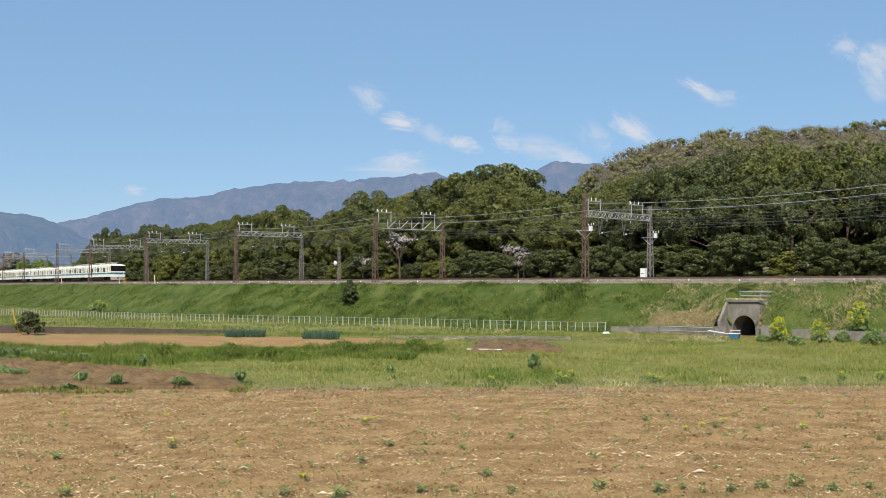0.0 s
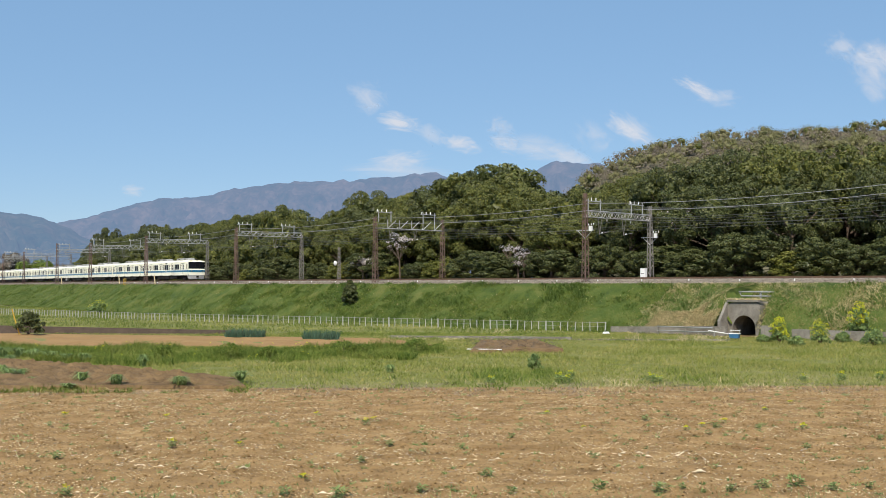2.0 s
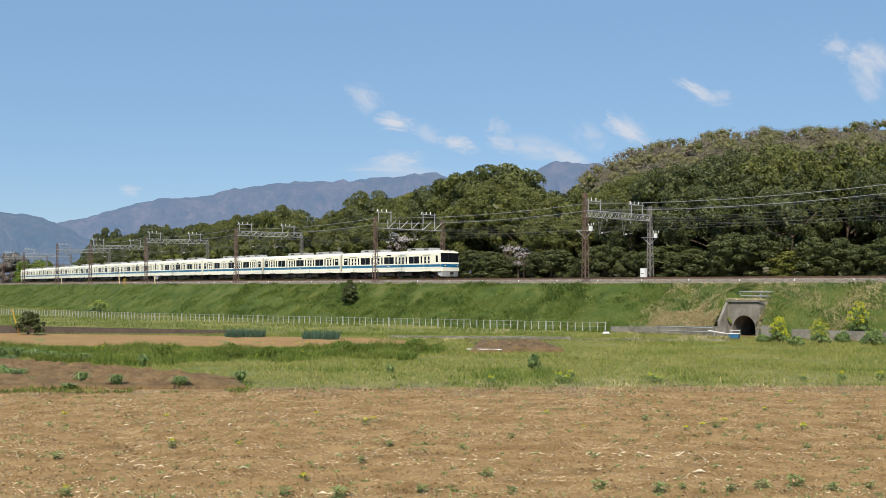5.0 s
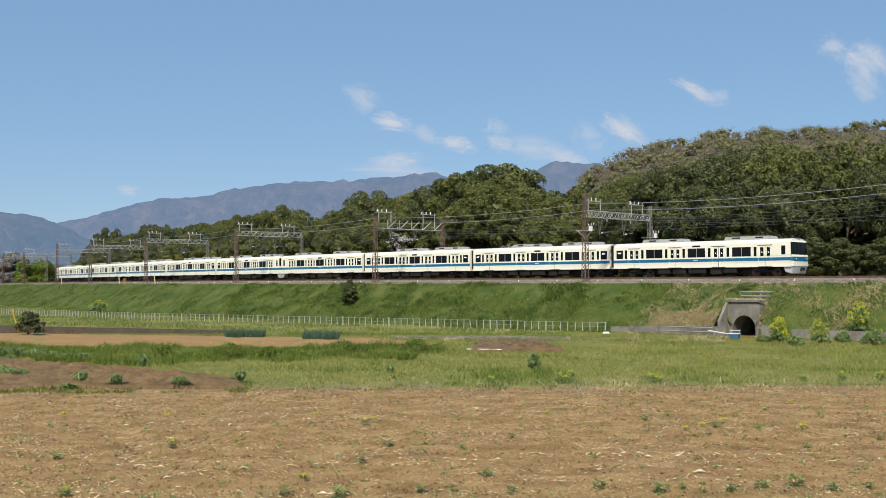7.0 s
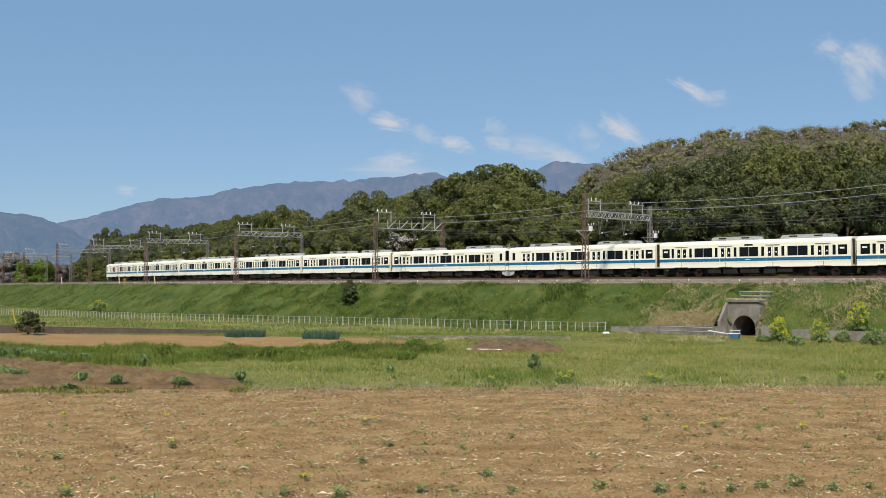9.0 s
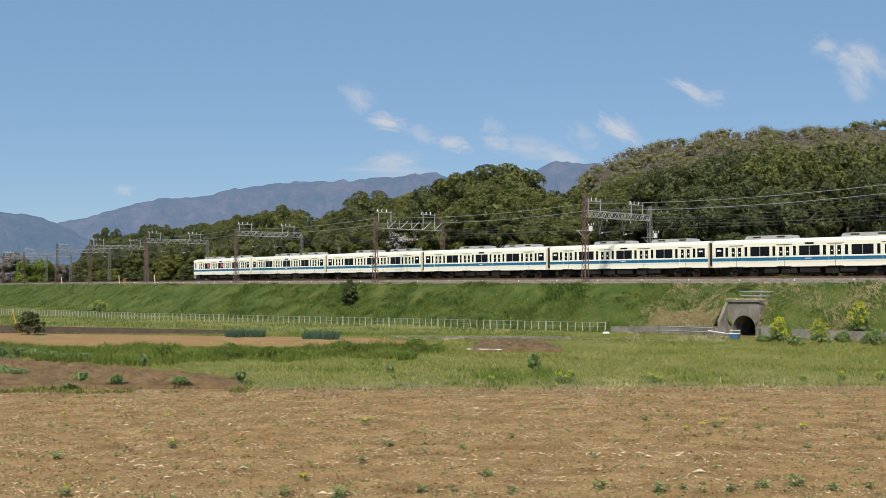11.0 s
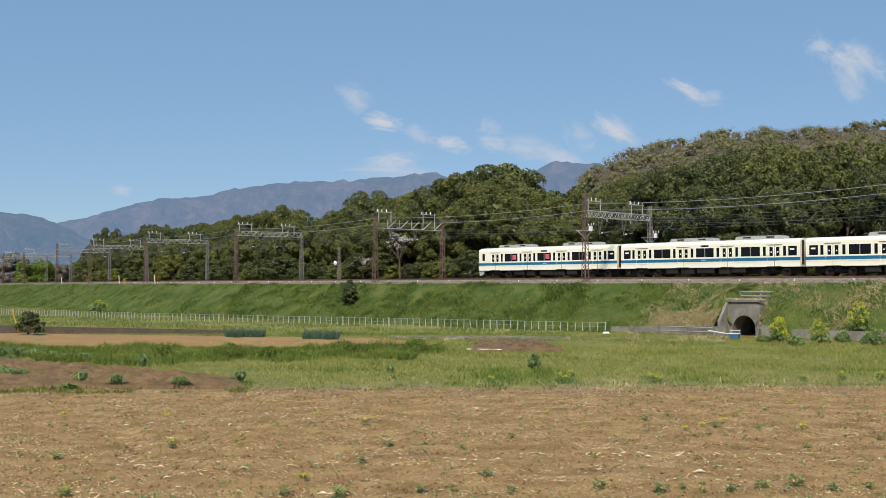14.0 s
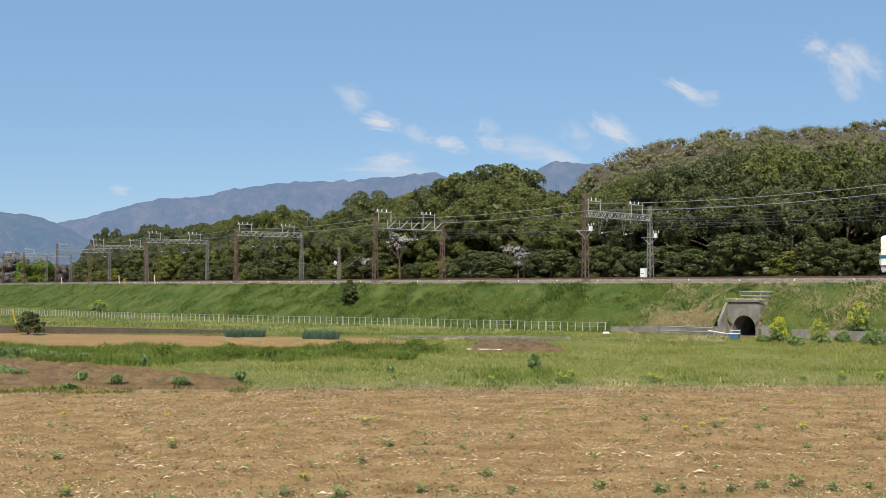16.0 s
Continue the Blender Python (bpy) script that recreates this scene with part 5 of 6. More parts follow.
for x, y, k, f in ((120, 876, 2, 1), (104, 812, 1, 0), (648, 752, 1, 1), (307, 792, 1, 1), (210, 806, 0, 0), (90, 755, 0, 0), (118, 738, 3, 1), (262, 765, 0, 0), (318, 735, 3, 0), (372, 750, 0, 0), (427, 790, 0, 1), (296, 740, 3, 1), (492, 755, 0, 0), (505, 876, 2, 0), (540, 848, 0, 1), (640, 818, 1, 0), (660, 745, 3, 1), (690, 790, 1, 0), (735, 768, 0, 0), (750, 800, 0, 0), (815, 795, 1, 0), (905, 775, 1, 0), (920, 755, 0, 0), (968, 735, 0, 1), (862, 842, 2, 0), (1050, 810, 1, 0), (1060, 865, 2, 0), (1140, 745, 1, 0), (1143, 702, 0, 0), (1213, 762, 0, 1), (1240, 756, 0, 1), (1264, 757, 1, 0), (1278, 750, 0, 1), (1250, 768, 0, 0), (1340, 760, 1, 0), (1351, 727, 0, 1), (1118, 712, 0, 0), (1420, 760, 0, 1), (1425, 795, 1, 0), (1447, 738, 0, 0), (1492, 702, 0, 0), (1516, 735, 0, 0), (1565, 737, 0, 0), (1555, 778, 1, 0), (1165, 870, 2, 0), (1205, 865, 1, 0), (1345, 862, 2, 0), (1405, 860, 2, 0), (1470, 866, 2, 0), (1535, 864, 1, 0), (1290, 868, 1, 0), (560, 735, 3, 1), (745, 870, 1, 0), (600, 880, 2, 0), (905, 872, 1, 0), (1100, 700, 0, 0), (1030, 760, 3, 1), (1290, 720, 3, 0), (1395, 715, 3, 1), (1085, 775, 3, 0), (1180, 735, 0, 0)):
    weed(x, y, k, f, 0.95 + 0.45 * (x % 7) / 6)
for x, y, k in ((990, 677, 2.0), (1004, 679, 1.7), (1150, 677, 1.9), (1163, 678, 1.6), (1488, 673, 1.8), (1556, 673, 1.7), (868, 679, 1.6), (1010, 668, 1.5), (1420, 675, 1.5)):
    weed(x, y, 2, 1, k)


def strap_clump(x, y, width, height, count=130, mat="clump", label="clump of arching green strap leaves on dug earth"):
    r = random.Random(x * 7 + y)
    rows = []
    for k in range(count):
        w = r.uniform(0, 6.28)
        d, s = Vector((math.cos(w), math.sin(w), 0)), Vector((-math.sin(w), math.cos(w), 0)) * 0.016
        l, h = width * 0.55 * r.uniform(0.4, 1.0), height * r.uniform(0.6, 1.05)
        o = Vector((r.gauss(0, 0.06), r.gauss(0, 0.06), 0))
        a, b, c = o, o + d * l * 0.35 + Vector((0, 0, h * 0.8)), o + d * l + Vector((0, 0, h * r.uniform(0.35, 0.9)))
        rows.append([tuple(a - s), tuple(a + s), tuple(b + s * 1.4), tuple(b - s * 1.4)])
        rows.append([tuple(b - s * 1.4), tuple(b + s * 1.4), tuple(c + s * 0.2), tuple(c - s * 0.2)])
    p = surveyed(x, y)
    ob = new("leaf_clump", faces_mesh("leaf_clump", np.array(rows), MAT[mat]))
    ob.location = (p[0], p[1], 0.05)
    return tagged(ob, label, "plant", "strap-leaf clumps")


for x, y, w, h in ((148, 682, 1.0, 0.6), (209, 687, 0.85, 0.6), (320, 688, 1.2, 0.55), (18, 675, 1.0, 0.6), (40, 672, 1.0, 0.5), (427, 676, 1.3, 0.5), (255, 650, 0.7, 0.7), (60, 680, 0.8, 0.3), (120, 690, 0.8, 0.25), (690, 660, 0.5, 0.4), (5, 668, 1.0, 0.6)):
    strap_clump(x, y, w, h)


def bush(name, p, r, h, leaves, size, mat, label, flowers=0, stems=5, seed=1, category="bush", taper=0.25):
    """A loose bush with stems, leafage and, if any, a top of flowers."""
    rng = np.random.default_rng(seed)
    root = thing(name, label, category)
    lobes = []
    for k in range(20):
        # narrower towards the top, with a ragged outline
        u = (k + 0.5) / 20
        q = r * (0.68 - 0.6 * u * taper - 0.4 * u ** 4) * (0.5 + 0.8 * rng.random())
        lobes.append((q * math.cos(k * 2.4), q * math.sin(k * 2.4), h * (0.1 + 0.8 * u), r * (0.22 + 0.2 * rng.random()) * (1.1 - 0.35 * u)))
    part("foliage", faces_mesh("foliage", leaf_cloud(lobes, leaves * 2, size * 0.85, rng), MAT[mat]), None, root)
    g = Geo()
    for k in range(stems):
        w = 2 * math.pi * k / stems
        g.rod((0.04 * math.cos(w), 0.04 * math.sin(w), -0.1), (r * 0.45 * math.cos(w), r * 0.45 * math.sin(w), h * 0.75), 0.03, 0.012, sides=5)
    part("stems", g, MAT["bark"], root)
    if flowers:
        top = [(l[0] * 1.1, l[1] * 1.1, l[2] * 1.0 + h * 0.2, l[3] * 1.05) for l in lobes]
        part("flowers", faces_mesh("flowers", leaf_cloud(top, flowers, size * 0.38, rng), MAT["rape"]), None, root, "bright yellow rape flowers", kind="stuff")
    root.location = p
    return root


def bush_at(x, n, z, *args, **kw):
    a = chain_at(x, n)
    return bush("bush", at(a, n, z), *args, **kw)


bush_at(620, 79.0, 1.7, 1.2, 3.1, 2200, 0.12, "leaf_c", "dark green shrub standing on the grassy bank", seed=3, taper=0.7)
bush("bush", (*surveyed(52, 594), 0.05), 1.05, 1.9, 1500, 0.1, "leaf_c", "straggly dark shrub at the edge of the tilled strip", seed=4)
bush("bush", (*surveyed(945, 655), 0.0), 0.38, 0.8, 420, 0.06, "weed", "small upright dark green shrub in the meadow", seed=5)
for x, y, r, h, fl, sd in ((1378, 607, 0.68, 1.6, 1500, 6), (1450, 609, 0.66, 1.5, 800, 7), (1408, 612, 0.6, 0.6, 30, 8), (1490, 606, 0.6, 0.7, 40, 9), (1545, 612, 0.9, 1.1, 60, 10), (1350, 606, 0.5, 0.5, 20, 15), (1580, 604, 1.2, 1.3, 40, 16)):
    bush("rape_plant", (*surveyed(x, y), 0.0), r, h, 620, 0.085, "weed", "rape plant with yellow flowers at the bank's foot" if fl > 100 else "leafy green weed bush at the bank's foot", fl, seed=sd, category="rape plant")
bush("rape_plant", at(chain_at(1520, 76.8), 76.8, 0.5), 0.8, 2.1, 800, 0.1, "weed", "tall rape plant with yellow flowers on the bank", 1100, seed=11, category="rape plant")
bush_at(175, 72.0, 0.0, 1.4, 1.6, 1100, 0.11, "weed", "yellow-green bush near the fence", 500, seed=12)


def leek_bed(x, y, length, label, seed):
    rng = np.random.default_rng(seed)
    k = 900
    P = np.stack([length * (rng.random(k) - 0.5), 1.1 * np.floor(rng.random(k) * 3) / 2 - 0.5 + rng.normal(scale=0.05, size=k), np.zeros(k)], 1)
    ob = new("leek_bed", faces_mesh("leek_bed", blades(P, 0.55, 0.06, 0.25, rng), MAT["leek"]))
    p = surveyed(x, y)
    ob.matrix_world = pose(p[0], p[1], 0.05, 0, 0, 2)
    tagged(ob, label, "vegetable bed", "leek beds", "stuff")


leek_bed(435, 598, 2.9, "short bed of blue-green leeks beside the board wall", 1)
leek_bed(568, 602, 2.6, "bed of tall blue-green leeks on tilled earth", 2)


# ---------------------------------------------------------------- walls, fence and culvert
def low_wall(name, p, q, h0, h1, th, mat, label, z=0.0):
    p, q = Vector((p[0], p[1], z)), Vector((q[0], q[1], z))
    d = (q - p).normalized()
    s = Vector((-d.y, d.x, 0)) * th
    g = Geo()
    n = 14
    for i in range(n + 1):
        c = p.lerp(q, i / n)
        h = h0 + (h1 - h0) * i / n
        for o, zz in ((Vector(), -0.3), (Vector(), h), (s, h), (s, -0.3)):
            g.v.append(tuple(c + o + Vector((0, 0, zz))))
    for i in range(n):
        for k in range(4):
            j = (k + 1) % 4
            g.f.append((i * 4 + k, i * 4 + j, i * 4 + 4 + j, i * 4 + 4 + k))
    g.f += [(0, 1, 2, 3), (n * 4 + 3, n * 4 + 2, n * 4 + 1, n * 4)]
    return tagged(part(name, g, mat), label, "wall", kind="structure")


low_wall("wall_plot", surveyed(-260, 588.5), surveyed(470, 592.5), 0.85, 0.28, 0.2, MAT["wallbrown"], "low dark brown retaining wall beside the tilled strip")
NW = 75.9
low_wall("wall_bank", at(chain_at(1283, NW), NW), at(chain_at(1080, NW), NW), 0.82, 0.5, -0.25, MAT["concrete"], "low grey concrete wall at the bank's foot")
low_wall("wall_bank_short", at(chain_at(1362, NW), NW), at(chain_at(1345, NW), NW), 0.95, 0.95, -0.25, MAT["concrete"], "short grey concrete wall beside the culvert")
low_wall("wall_bank_far", at(chain_at(1600, NW), NW), at(chain_at(1400, NW), NW), 0.75, 0.75, -0.25, MAT["concrete"], "grey concrete wall behind the rape plants")


low_wall("kerb", surveyed(1000, 602.5), surveyed(1292, 604), 0.1, 0.1, 0.3, MAT["concrete"], "low grey concrete kerb along the footpath")
low_wall("wall_channel", surveyed(690, 598), surveyed(1010, 603), 0.16, 0.26, 0.25, MAT["concrete"], "low weathered grey concrete channel wall in the grass")


def fence(n, x0, x1, step, h, rails, label, mat="concrete", w=0.1):
    a0, a1 = chain_at(x0, n), chain_at(x1, n)
    root = thing("fence", label, "fence")
    k = int((a1 - a0) / step)
    g = Geo()
    g.box((0, 0, h / 2 - 0.1), (w, w, h + 0.2), bev=0.015)
    me = g.mesh("post", MAT[mat])
    for i in range(k + 1):
        ob = part("post", me, None, root)
        p = at(a0 + i * step, n, 0)
        ob.matrix_world = pose(p.x, p.y, 0, 0, 0, heading(a0 + i * step))
    for z, r in rails:
        g = Geo()
        for i in range(k):
            g.rod(at(a0 + i * step, n - 0.05, z), at(a0 + (i + 1) * step, n - 0.05, z), r, sides=4)
        part("rail", g, MAT["steel"], root, "thin grey fence rail")
    return root


def long_fence():
    """Pale posts in a straight line before the bank, every eighth one stout, with two thin rails."""
    bend = [Vector((14.0, 95.3, 0)), Vector((-33.0, 126.5, 0)), Vector((-69.0, 160.0, 0))]
    root = thing("fence", "long pale concrete-post fence along the bank's foot", "fence")
    posts = []
    for w, h in ((0.065, 0.84), (0.1, 0.9)):
        g = Geo()
        g.box((0, 0, h / 2 - 0.1), (w, w, h + 0.2), bev=0.012)
        posts.append(g.mesh("post", MAT["pale_concrete"]))
    r = random.Random(8)
    for p, q in zip(bend, bend[1:]):
        k = int((q - p).length / 0.72)
        rz = math.degrees(math.atan2(q.y - p.y, q.x - p.x))
        for i in range(k):
            c = p.lerp(q, i / k)
            ob = part("post", posts[i % 8 == 0], None, root)
            ob.matrix_world = pose(c.x, c.y, r.uniform(-0.05, 0.02), r.uniform(-2, 2), r.uniform(-2.5, 2.5), rz)
    for z, rad in ((0.8, 0.013), (0.45, 0.008)):
        g = Geo()
        for p, q in zip(bend, bend[1:]):
            g.rod(p + Vector((0, -0.04, z)), q + Vector((0, -0.04, z)), rad, sides=4)
        part("rail", g, MAT["steel"], root, "thin grey fence rail")


long_fence()
fence(75.2, 1262, 1160, 2.6, 0.75, ((0.68, 0.05), (0.35, 0.05)), "low grey guard rail before the concrete wall", w=0.14)


def culvert():
    """Arched concrete portal with a passage through the bank."""
    base = at(AC, NP, 0)
    m = pose(base.x, base.y, 0, 0, 0, heading(AC))
    root = thing("culvert", "weathered concrete culvert with a dark arched passage", "culvert", m=m)
    W, H, r = 1.42, 2.72, 1.0
    spring = 0.62
    arch = [(-r, -0.2), (-r, spring)] + [(-r * math.cos(math.pi * k / 14), spring + 1.03 * math.sin(math.pi * k / 14)) for k in range(1, 14)] + [(r, spring), (r, -0.2)]
    g = Geo()
    outer = []
    for x, z in arch:
        # matching place on the rim of the block
        if z <= spring:
            outer.append((W if x > 0 else -W, z))
        else:
            t = max(abs(x) / W, (z - spring) / (H - spring))
            outer.append((x / t, spring + (z - spring) / t))
    k = len(arch)
    for y in (0.0, 2.9):
        g.v += [(x, y, z) for x, z in arch] + [(x, y, z) for x, z in outer]
    for i in range(k - 1):
        g.f.append((i, i + 1, k + i + 1, k + i))
        g.f.append((k + i, k + i + 1, 3 * k + i + 1, 3 * k + i))
    part("portal", g, MAT["concrete"], root, "grey streaked concrete portal block")
    g = Geo()
    for y in (0.0, 26.0):
        g.v += [(x, y, z) for x, z in arch]
    for i in range(k - 1):
        g.f.append((i, i + 1, k + i + 1, k + i))
    part("passage", g, MAT["concrete"], root, "dark vaulted passage")
    g = Geo()
    pts = [(0, 0.0, 2.7), (-0.05, -1.1, 1.2), (-0.05, -1.1, -0.2), (0, 0.0, -0.2)]
    for dx in (-1.42, -1.66):
        g.v += [(x + dx, y, z) for x, y, z in pts]
    g.f += [(0, 1, 2, 3), (7, 6, 5, 4)] + [(i, (i + 1) % 4, 4 + (i + 1) % 4, 4 + i) for i in range(4)]
    part("wing_wall", g, MAT["concrete"], root, "sloping concrete wing wall")
    g = Geo()
    g.box((0, 0.06, 2.79), (2.95, 0.4, 0.14), bev=0.03)
    part("coping", g, MAT["concrete"], root, "concrete coping")
    g = Geo()
    g.quad((-1.05, -2.5, 0.03), (1.05, -2.5, 0.03), (1.05, 26, 0.03), (-1.05, 26, 0.03))
    part("floor_slab", g, MAT["soil_dark"], root, "earth floor")
    # railing above
    rail = thing("railing", "grey weathered steel railing on the bank above the culvert", "railing", m=m)
    for x in (-1.75, 0.1, 2.1):
        g = Geo()
        g.box((x, 2.4, 2.95), (0.12, 0.12, 1.2))
        part("post", g, MAT["steel"], rail)
    for z in (3.5, 3.15):
        g = Geo()
        g.rod((-1.85, 2.35, z), (2.2, 2.35, z), 0.06, sides=6)
        part("bar", g, MAT["steel"], rail)


culvert()
CO = np.stack([-1.6 + 3.2 * grng.random(900), 0.9 * grng.random(900) - 0.1, np.full(900, 2.84)], 1)
CM = np.array(pose(*at(AC, NP, 0), 0, 0, heading(AC)))
stuff("coping_weeds", blades(CO @ CM[:3, :3].T + CM[:3, 3], 0.16, 0.05, 1.0, grng), MAT["blade_dry"], "dead grass hanging over the culvert's coping", "dry grass")


def cart():
    """A small blue plastic tub on a frame with a white top rail."""
    p = surveyed(1299, 601)
    root = thing("tub_cart", "faded blue plastic tub with a pale top rail before the culvert", "cart", m=pose(p[0], p[1], 0, 0, 0, -30) @ Matrix.Scale(0.78, 4))
    g = Geo()
    g.box((0, 0, 0.32), (0.86, 0.6, 0.42), taper=1.14, bev=0.06)
    part("tub", g, MAT["plastic_blue"], root)
    g = Geo()
    g.box((0, 0, 0.56), (1.06, 0.74, 0.07), bev=0.08)
    part("rim", g, MAT["white"], root, "pale rim")
    for x in (-0.42, 0.42):
        g = Geo()
        g.rod((x, 0.25, 0.02), (x, 0.25, 0.86), 0.03, sides=6)
        part("upright", g, MAT["steel"], root)
    g = Geo()
    g.rod((-0.5, 0.25, 0.86), (0.5, 0.25, 0.86), 0.035, sides=6)
    part("top_rail", g, MAT["white"], root, "white top rail")
    p = surveyed(1270, 598)
    bar = thing("barrier_pole", "white barrier pole slanting beside the culvert wall", "barrier", m=pose(p[0], p[1], 0, 0, 0, 0))
    g = Geo()
    g.rod((-0.75, 0, 0.55), (0.75, 0, 0.3), 0.045, sides=8)
    part("pole", g, MAT["white"], bar)
    g = Geo()
    g.rod((-0.3, 0, -0.05), (-0.3, 0, 0.5), 0.04, sides=6)
    part("support", g, MAT["steel"], bar)


cart()


# ---------------------------------------------------------------- small things by the line
def trackside():
    a = 20.0
    g = Geo()
    g.rod((0, 0, -0.1), (0, 0, 0.1), 0.045, 0.045, sides=8)
    g.ball((0, 0, 0.11), 0.055)
    me = g.mesh("marker_stone", MAT["china"])
    while a < 170:
        ob = part("marker_stone", me, None)
        ob.location = at(a, 84.9, 4.42)
        tagged(ob, "small white-topped marker on the ballast shoulder", "marker", "trackside markers")
        a += 5.15
    p = at(chain_at(1139, 93.7), 93.7, 4.6)
    cab = thing("relay_cabinet", "white steel relay cabinet beside the track", "cabinet", m=pose(p.x, p.y, p.z, 0, 0, heading(60)))
    g = Geo()
    g.box((0, 0, 0.6), (0.55, 0.45, 1.1), bev=0.03)
    part("body", g, MAT["white"], cab)
    g = Geo()
    g.box((0, 0, 1.17), (0.62, 0.52, 0.05), bev=0.03)
    part("lid", g, MAT["white"], cab)
    g = Geo()
    g.box((0, -0.227, 0.66), (0.38, 0.012, 0.05))
    part("label_plate", g, MAT["under_box"], cab)
    # lamp pole
    p = at(chain_at(600, 95.5), 95.5, 4.2)
    lamp = thing("track_lamp", "grey pole with a round white lamp beside the track", "lamp", m=pose(p.x, p.y, p.z, 0, 0, heading(110)))
    g = Geo()
    lattice(g, pose(0, 0, 0), 5.2, 0.3, 0.2, r=0.03, bays=9)
    part("pole", g, MAT["mast_grey"], lamp)
    g = Geo()
    g.rod((0, 0, 3.0), (-0.65, 0, 3.0), 0.03, sides=6)
    part("bracket", g, MAT["steel"], lamp)
    g = Geo()
    g.ball((-0.75, -0.1, 2.95), 0.32, (1, 0.7, 1.1), 12, 8)
    part("globe", g, MAT["china"], lamp, "round white globe")
    # yellow hurdle and slanting guy guards
    p = at(chain_at(221, 82.4), 82.4, 4.05)
    h = thing("hurdle", "small yellow steel hurdle at the bank's edge", "barrier", m=pose(p.x, p.y, p.z, 0, 0, heading(170)))
    for x in (-0.55, 0, 0.55):
        g = Geo()
        g.rod((x, 0, -0.2), (x, 0, 1.1), 0.035, sides=6)
        part("upright", g, MAT["yellow"], h)
    for z in (1.05, 0.6):
        g = Geo()
        g.rod((-0.6, 0, z), (0.6, 0, z), 0.035, sides=6)
        part("bar", g, MAT["yellow"], h)
    for x in (212, 275, 110):
        p = at(chain_at(x, 83.2), 83.2, 4.1)
        s = thing("guy_guard", "pale slanting guy-wire guard at the bank's edge", "guy guard", "guy guards", m=pose(p.x, p.y, p.z, 0, 0, heading(170)))
        g = Geo()
        g.rod((0, 0, -0.2), (-0.45, 0.0, 1.6), 0.09, 0.07, sides=8)
        part("sleeve", g, MAT["straw"], s)
    # leaning yellow stake by the shrub
    p, q = surveyed(37, 594), surveyed(22, 594)
    g = Geo()
    g.rod((0, 0, -0.1), (q[0] - p[0], 0, 2.1), 0.05, sides=8)
    ob = part("stake", g, MAT["yellow"])
    ob.location = (p[0], p[1], 0)
    tagged(ob, "leaning orange-yellow stake beside the shrub", "stake")
    # dead branches and a white sheet near the wall
    for x, y in ((1118, 603), (1245, 603), (885, 590), (1215, 604)):
        p = surveyed(x, y)
        g = Geo()
        r = random.Random(x)
        for k in range(12):
            q = Vector((r.uniform(-0.6, 0.6), r.uniform(-0.3, 0.3), 0))
            e = q + Vector((r.uniform(-0.5, 0.5), r.uniform(-0.2, 0.2), r.uniform(0.15, 0.6)))
            g.rod(q, e, 0.016, 0.008, sides=4)
            g.rod(q.lerp(e, 0.6), q.lerp(e, 0.6) + Vector((r.uniform(-0.25, 0.25), 0, r.uniform(0.05, 0.25))), 0.01, 0.006, sides=4)
        ob = part("dead_branch", g, MAT["straw"])
        ob.location = (p[0], p[1], 0)
        tagged(ob, "bleached dead branches in the grass by the wall", "branch", "dead branches", "stuff")


trackside()


def lain_pole():
    p, q = surveyed(826, 624), surveyed(888, 625)
    g = Geo()
    g.rod((p[0], p[1], 0.2), (q[0], q[1], 0.2), 0.035, sides=8)
    tagged(part("pole", g, MAT["white"]), "white pole lying in the grass before the heap", "pole")
    p = surveyed(1072, 593)
    g = Geo()
    g.box((0, 0, 0.1), (0.5, 0.35, 0.12), taper=0.7, bev=0.05)
    g.box((0, 0, 0.03), (0.56, 0.4, 0.04), bev=0.05)
    ob = part("tray", g, MAT["white"])
    ob.matrix_world = pose(p[0], p[1], 0.1, 0, 0, 25)
    tagged(ob, "upturned white plastic tray in the grass by the fence", "tray")


lain_pole()
HP = np.stack([H1[0] + (H2[0] - H1[0]) * grng.random(500), H1[1] + 0.5 + (H4[1] - H1[1] - 1.0) * grng.random(500), np.full(500, 0.3)], 1)
stuff("heap_stalks", blades(HP, 0.16, 0.03, 1.8, grng), MAT["scrub"], "rotted grey stalks on the heap", "debris")
for x, y, r, h, sd in ((292, 640, 0.75, 0.95, 31), (408, 641, 0.9, 1.15, 32), (478, 640, 0.8, 0.85, 33), (606, 632, 1.1, 1.0, 34), (640, 632, 0.8, 0.7, 35), (735, 630, 1.1, 1.05, 36), (775, 626, 0.6, 0.5, 37)):
    bush("weed_bush", (*surveyed(x, y - 6), 0.0), r, h * 0.66, 1500, 0.045, "blade_belt", "low leafy green weed bush in the grass belt", seed=sd, category="weeds")
for x, y, w, h in ((8, 634, 1.4, 0.7), (34, 633, 1.3, 0.6), (62, 635, 1.4, 0.6), (92, 637, 1.2, 0.5), (120, 640, 1.1, 0.45), (150, 641, 1.1, 0.5), (20, 641, 1.0, 0.4)):
    strap_clump(x, y, w, h, 150, label="clump of arching green strap leaves beside the dug plot")


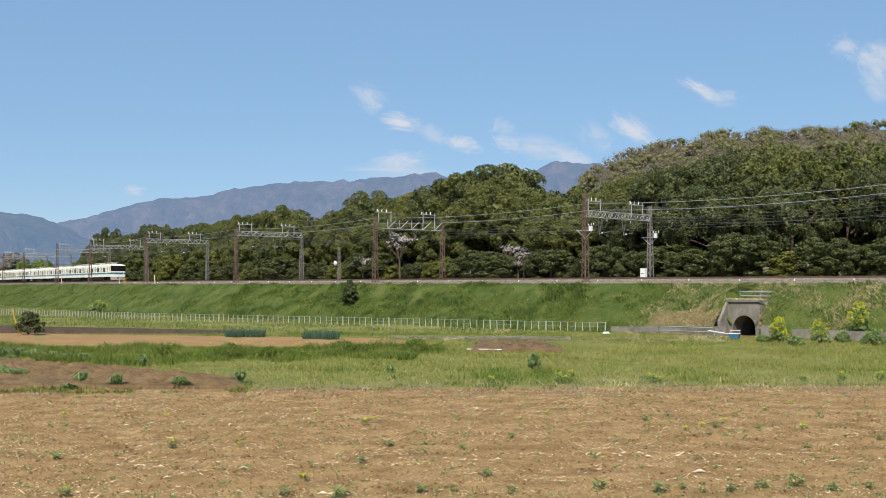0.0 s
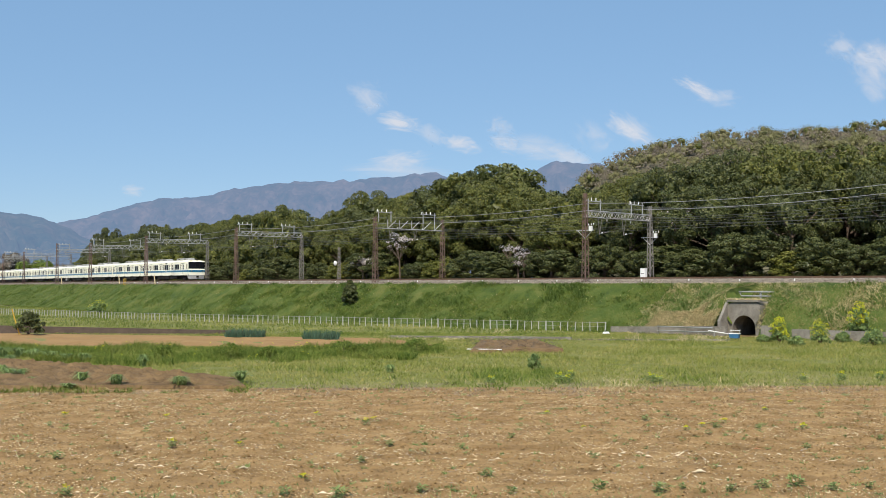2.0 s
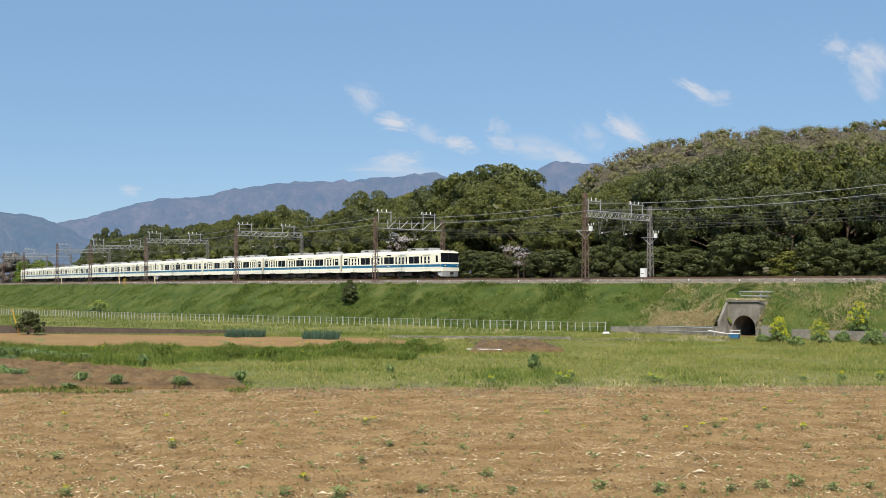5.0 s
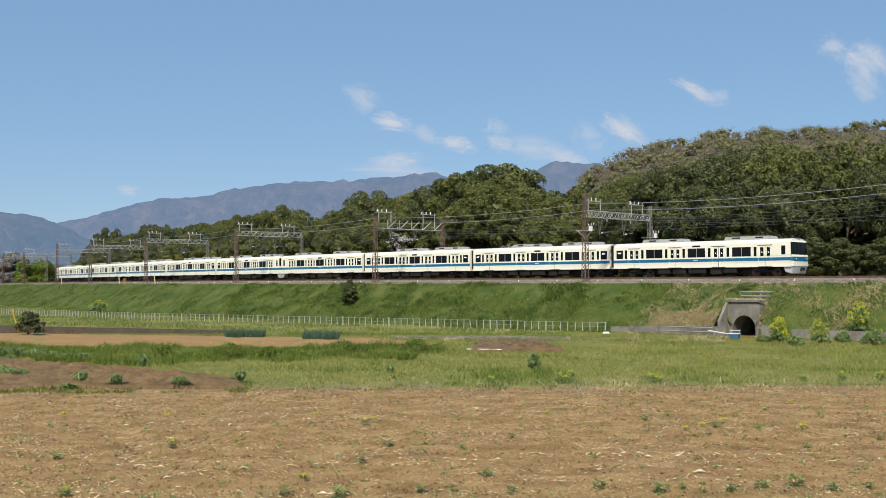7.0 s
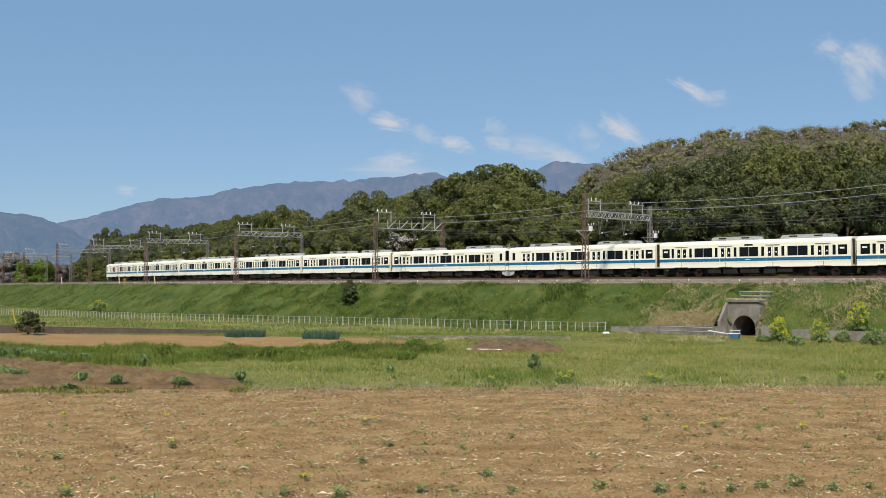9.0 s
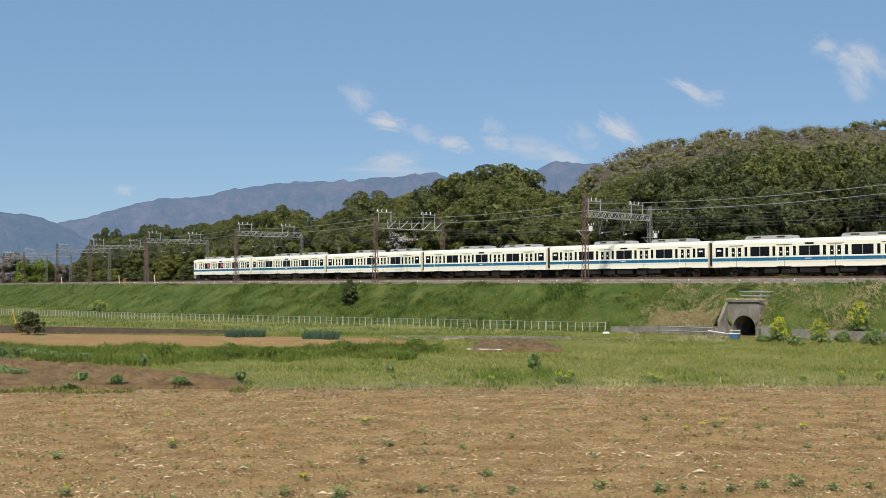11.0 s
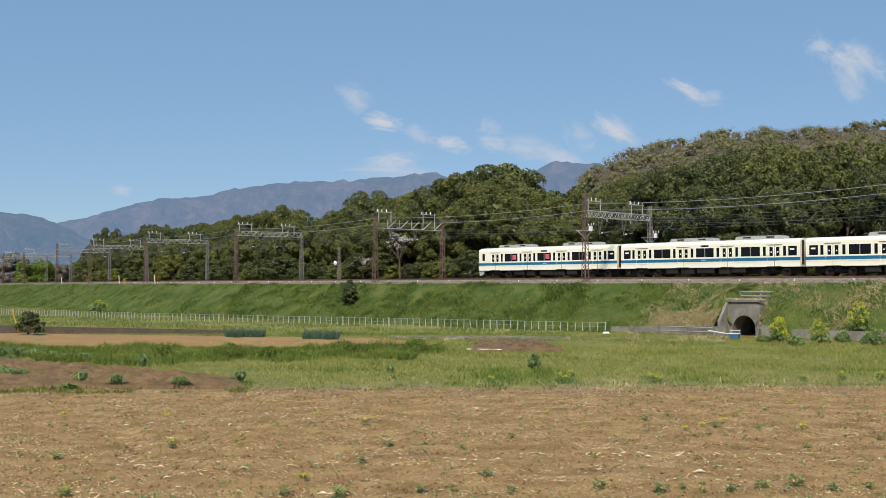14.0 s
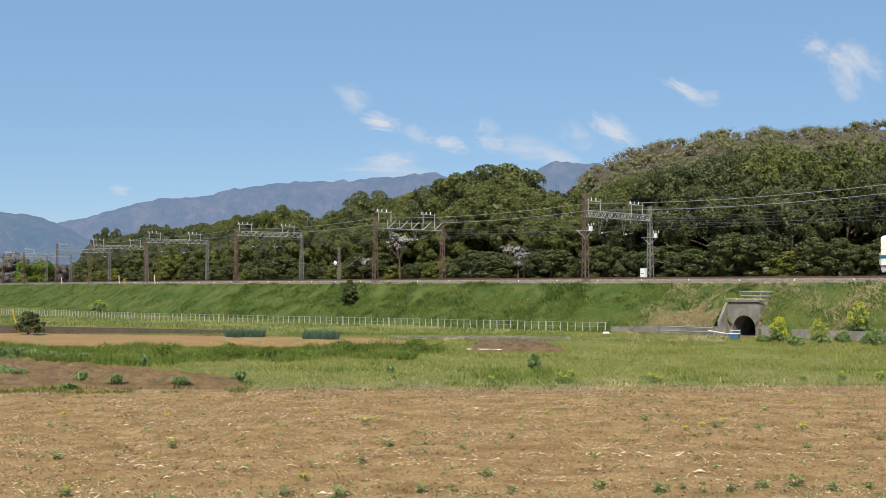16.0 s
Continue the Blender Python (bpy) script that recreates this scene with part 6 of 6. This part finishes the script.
# ---------------------------------------------------------------- cherry trees among the wood
def cherry(x, y, n, w, h, seed):
    a = chain_at(x, n)
    p = at(a, n, 3.8)
    top = EYE_H + (506 - y) / 1951 * p.y - 3.8
    rng = np.random.default_rng(seed)
    root = thing("cherry_tree", "cherry tree in pale pink blossom among evergreens", "tree", "cherry trees")
    lobes = [(w * (rng.random() - 0.5), 1.2 * (rng.random() - 0.5), top + h * (rng.random() - 0.5), 0.3 + 0.35 * rng.random()) for _ in range(12)]
    part("blossom", faces_mesh("blossom", leaf_cloud(lobes, 700 if w > 3 else 260, 0.075, rng), MAT["petal"]), None, root, "pale pink blossom sprays")
    g = Geo()
    g.rod((0, 0.3, -0.2), (0, 0.2, top * 0.6), 0.16, 0.1, sides=7)
    for l in lobes:
        g.rod((0, 0.2, top * 0.6), l[:3], 0.05, 0.015, sides=5)
    part("trunk", g, MAT["bark"], root)
    root.matrix_world = pose(p.x, p.y, p.z, 0, 0, heading(a))


for row in ((705, 428, 98.6, 5.0, 2.6, 1), (640, 466, 98.6, 3.6, 0.9, 2), (903, 443, 99.5, 2.6, 0.5, 3), (925, 452, 99.5, 1.8, 1.0, 4), (915, 468, 99.5, 1.2, 0.6, 5), (1195, 388, 104.5, 3.4, 1.4, 6), (935, 376, 108.0, 1.6, 0.5, 7)):
    cherry(*row)


# ---------------------------------------------------------------- trees on the hill and beyond the line's end
def hill_woods():
    rng = np.random.default_rng(31)
    prof = [(980, 400), (1040, 322), (1080, 296), (1130, 274), (1200, 262), (1270, 248), (1330, 244), (1400, 246), (1470, 238), (1568, 228), (1700, 214)]
    sets = {"twig": [], "bud": [], "leaf": []}
    for k in range(560):
        x = 1000 + 640 * rng.random()
        for (a, b), (c, e) in zip(prof, prof[1:]):
            if x <= c:
                y = b + (e - b) * (x - a) / (c - a)
                break
        v = 1 - 0.5 * rng.random() ** 1.3
        d = 240 + 180 * v
        z = (EYE_H + (506 - y) / 1951 * 420) * v ** 0.9
        kind = rng.choice(["twig", "bud", "leaf"], p=[0.55, 0.36, 0.09])
        r = 2.0 + 1.6 * rng.random()
        c = np.array([(x - 784) / 1951 * d, d, z])
        lobes = [(c[0] + r * rng.normal() * 0.5, c[1] + r * rng.normal() * 0.5, c[2] + r * (0.3 + 0.8 * rng.random()), r * 0.6) for _ in range(5)]
        q = leaf_cloud(lobes, 380, 0.17, rng)
        if kind == "twig":
            q[:, 1] = q[:, 0] * 0.6 + q[:, 1] * 0.4
        q = np.concatenate([q, leaf_cores(lobes, 0.5 if kind != "twig" else 0.25, rng, 6, 4)])
        sets[kind].append(q)
    for kind, lab in (("twig", "bare brown twiggy trees on the hillside"), ("bud", "budding yellow-green trees on the hillside"), ("leaf", "green evergreen trees on the hillside")):
        stuff("hill_woods", np.concatenate(sets[kind]), MAT[kind], lab, "woods")
    # thickets beyond the bend
    for x0, x1, y, d, kind, lab in ((-60, 40, 442, 330, "scrub", "bare grey-brown thicket beyond the bend"), (36, 88, 458, 310, "blade_belt", "fresh green roadside trees beyond the bend"), (84, 150, 466, 330, "scrub", "brown scrub beyond the bend")):
        qs = []
        for k in range(30):
            x = x0 + (x1 - x0) * rng.random()
            zt = EYE_H + (506 - y) / 1951 * d
            lobes = [((x - 784) / 1951 * d + rng.normal() * 1.0, d + rng.normal() * 2, zt * (0.12 + 0.75 * rng.random()), 1.1 + rng.random() * 0.5) for _ in range(6)]
            q = leaf_cloud(lobes, 900, 0.2, rng)
            if kind == "scrub":
                q[:, 1] = q[:, 0] * 0.7 + q[:, 1] * 0.3
            qs.append(q)
            qs.append(leaf_cores(lobes, 0.62, rng, 12, 8))
        stuff("thicket", np.concatenate(qs), MAT[kind], lab, "woods")


hill_woods()


# ---------------------------------------------------------------- what moves
def motions():
    for car, back, turn in CARS:
        rows = []
        for k in range(65):
            t = k * 0.25
            a = train_place(t) + back
            p, q = at(a - 6.9), at(a + 6.9)
            c, d = (p + q) / 2, p - q
            rows.append((t, pose(c.x, c.y, RAIL, 0, 0, math.degrees(math.atan2(d.y, d.x)) + turn)))
        walk(car, rows)
    for ob, x, y, z, tilt, drift in CLOUDS:
        walk(ob, [(0, pose(x, y, z, 90, tilt, 0)), (16.0, pose(x + drift, y, z, 90, tilt, 0))])


motions()
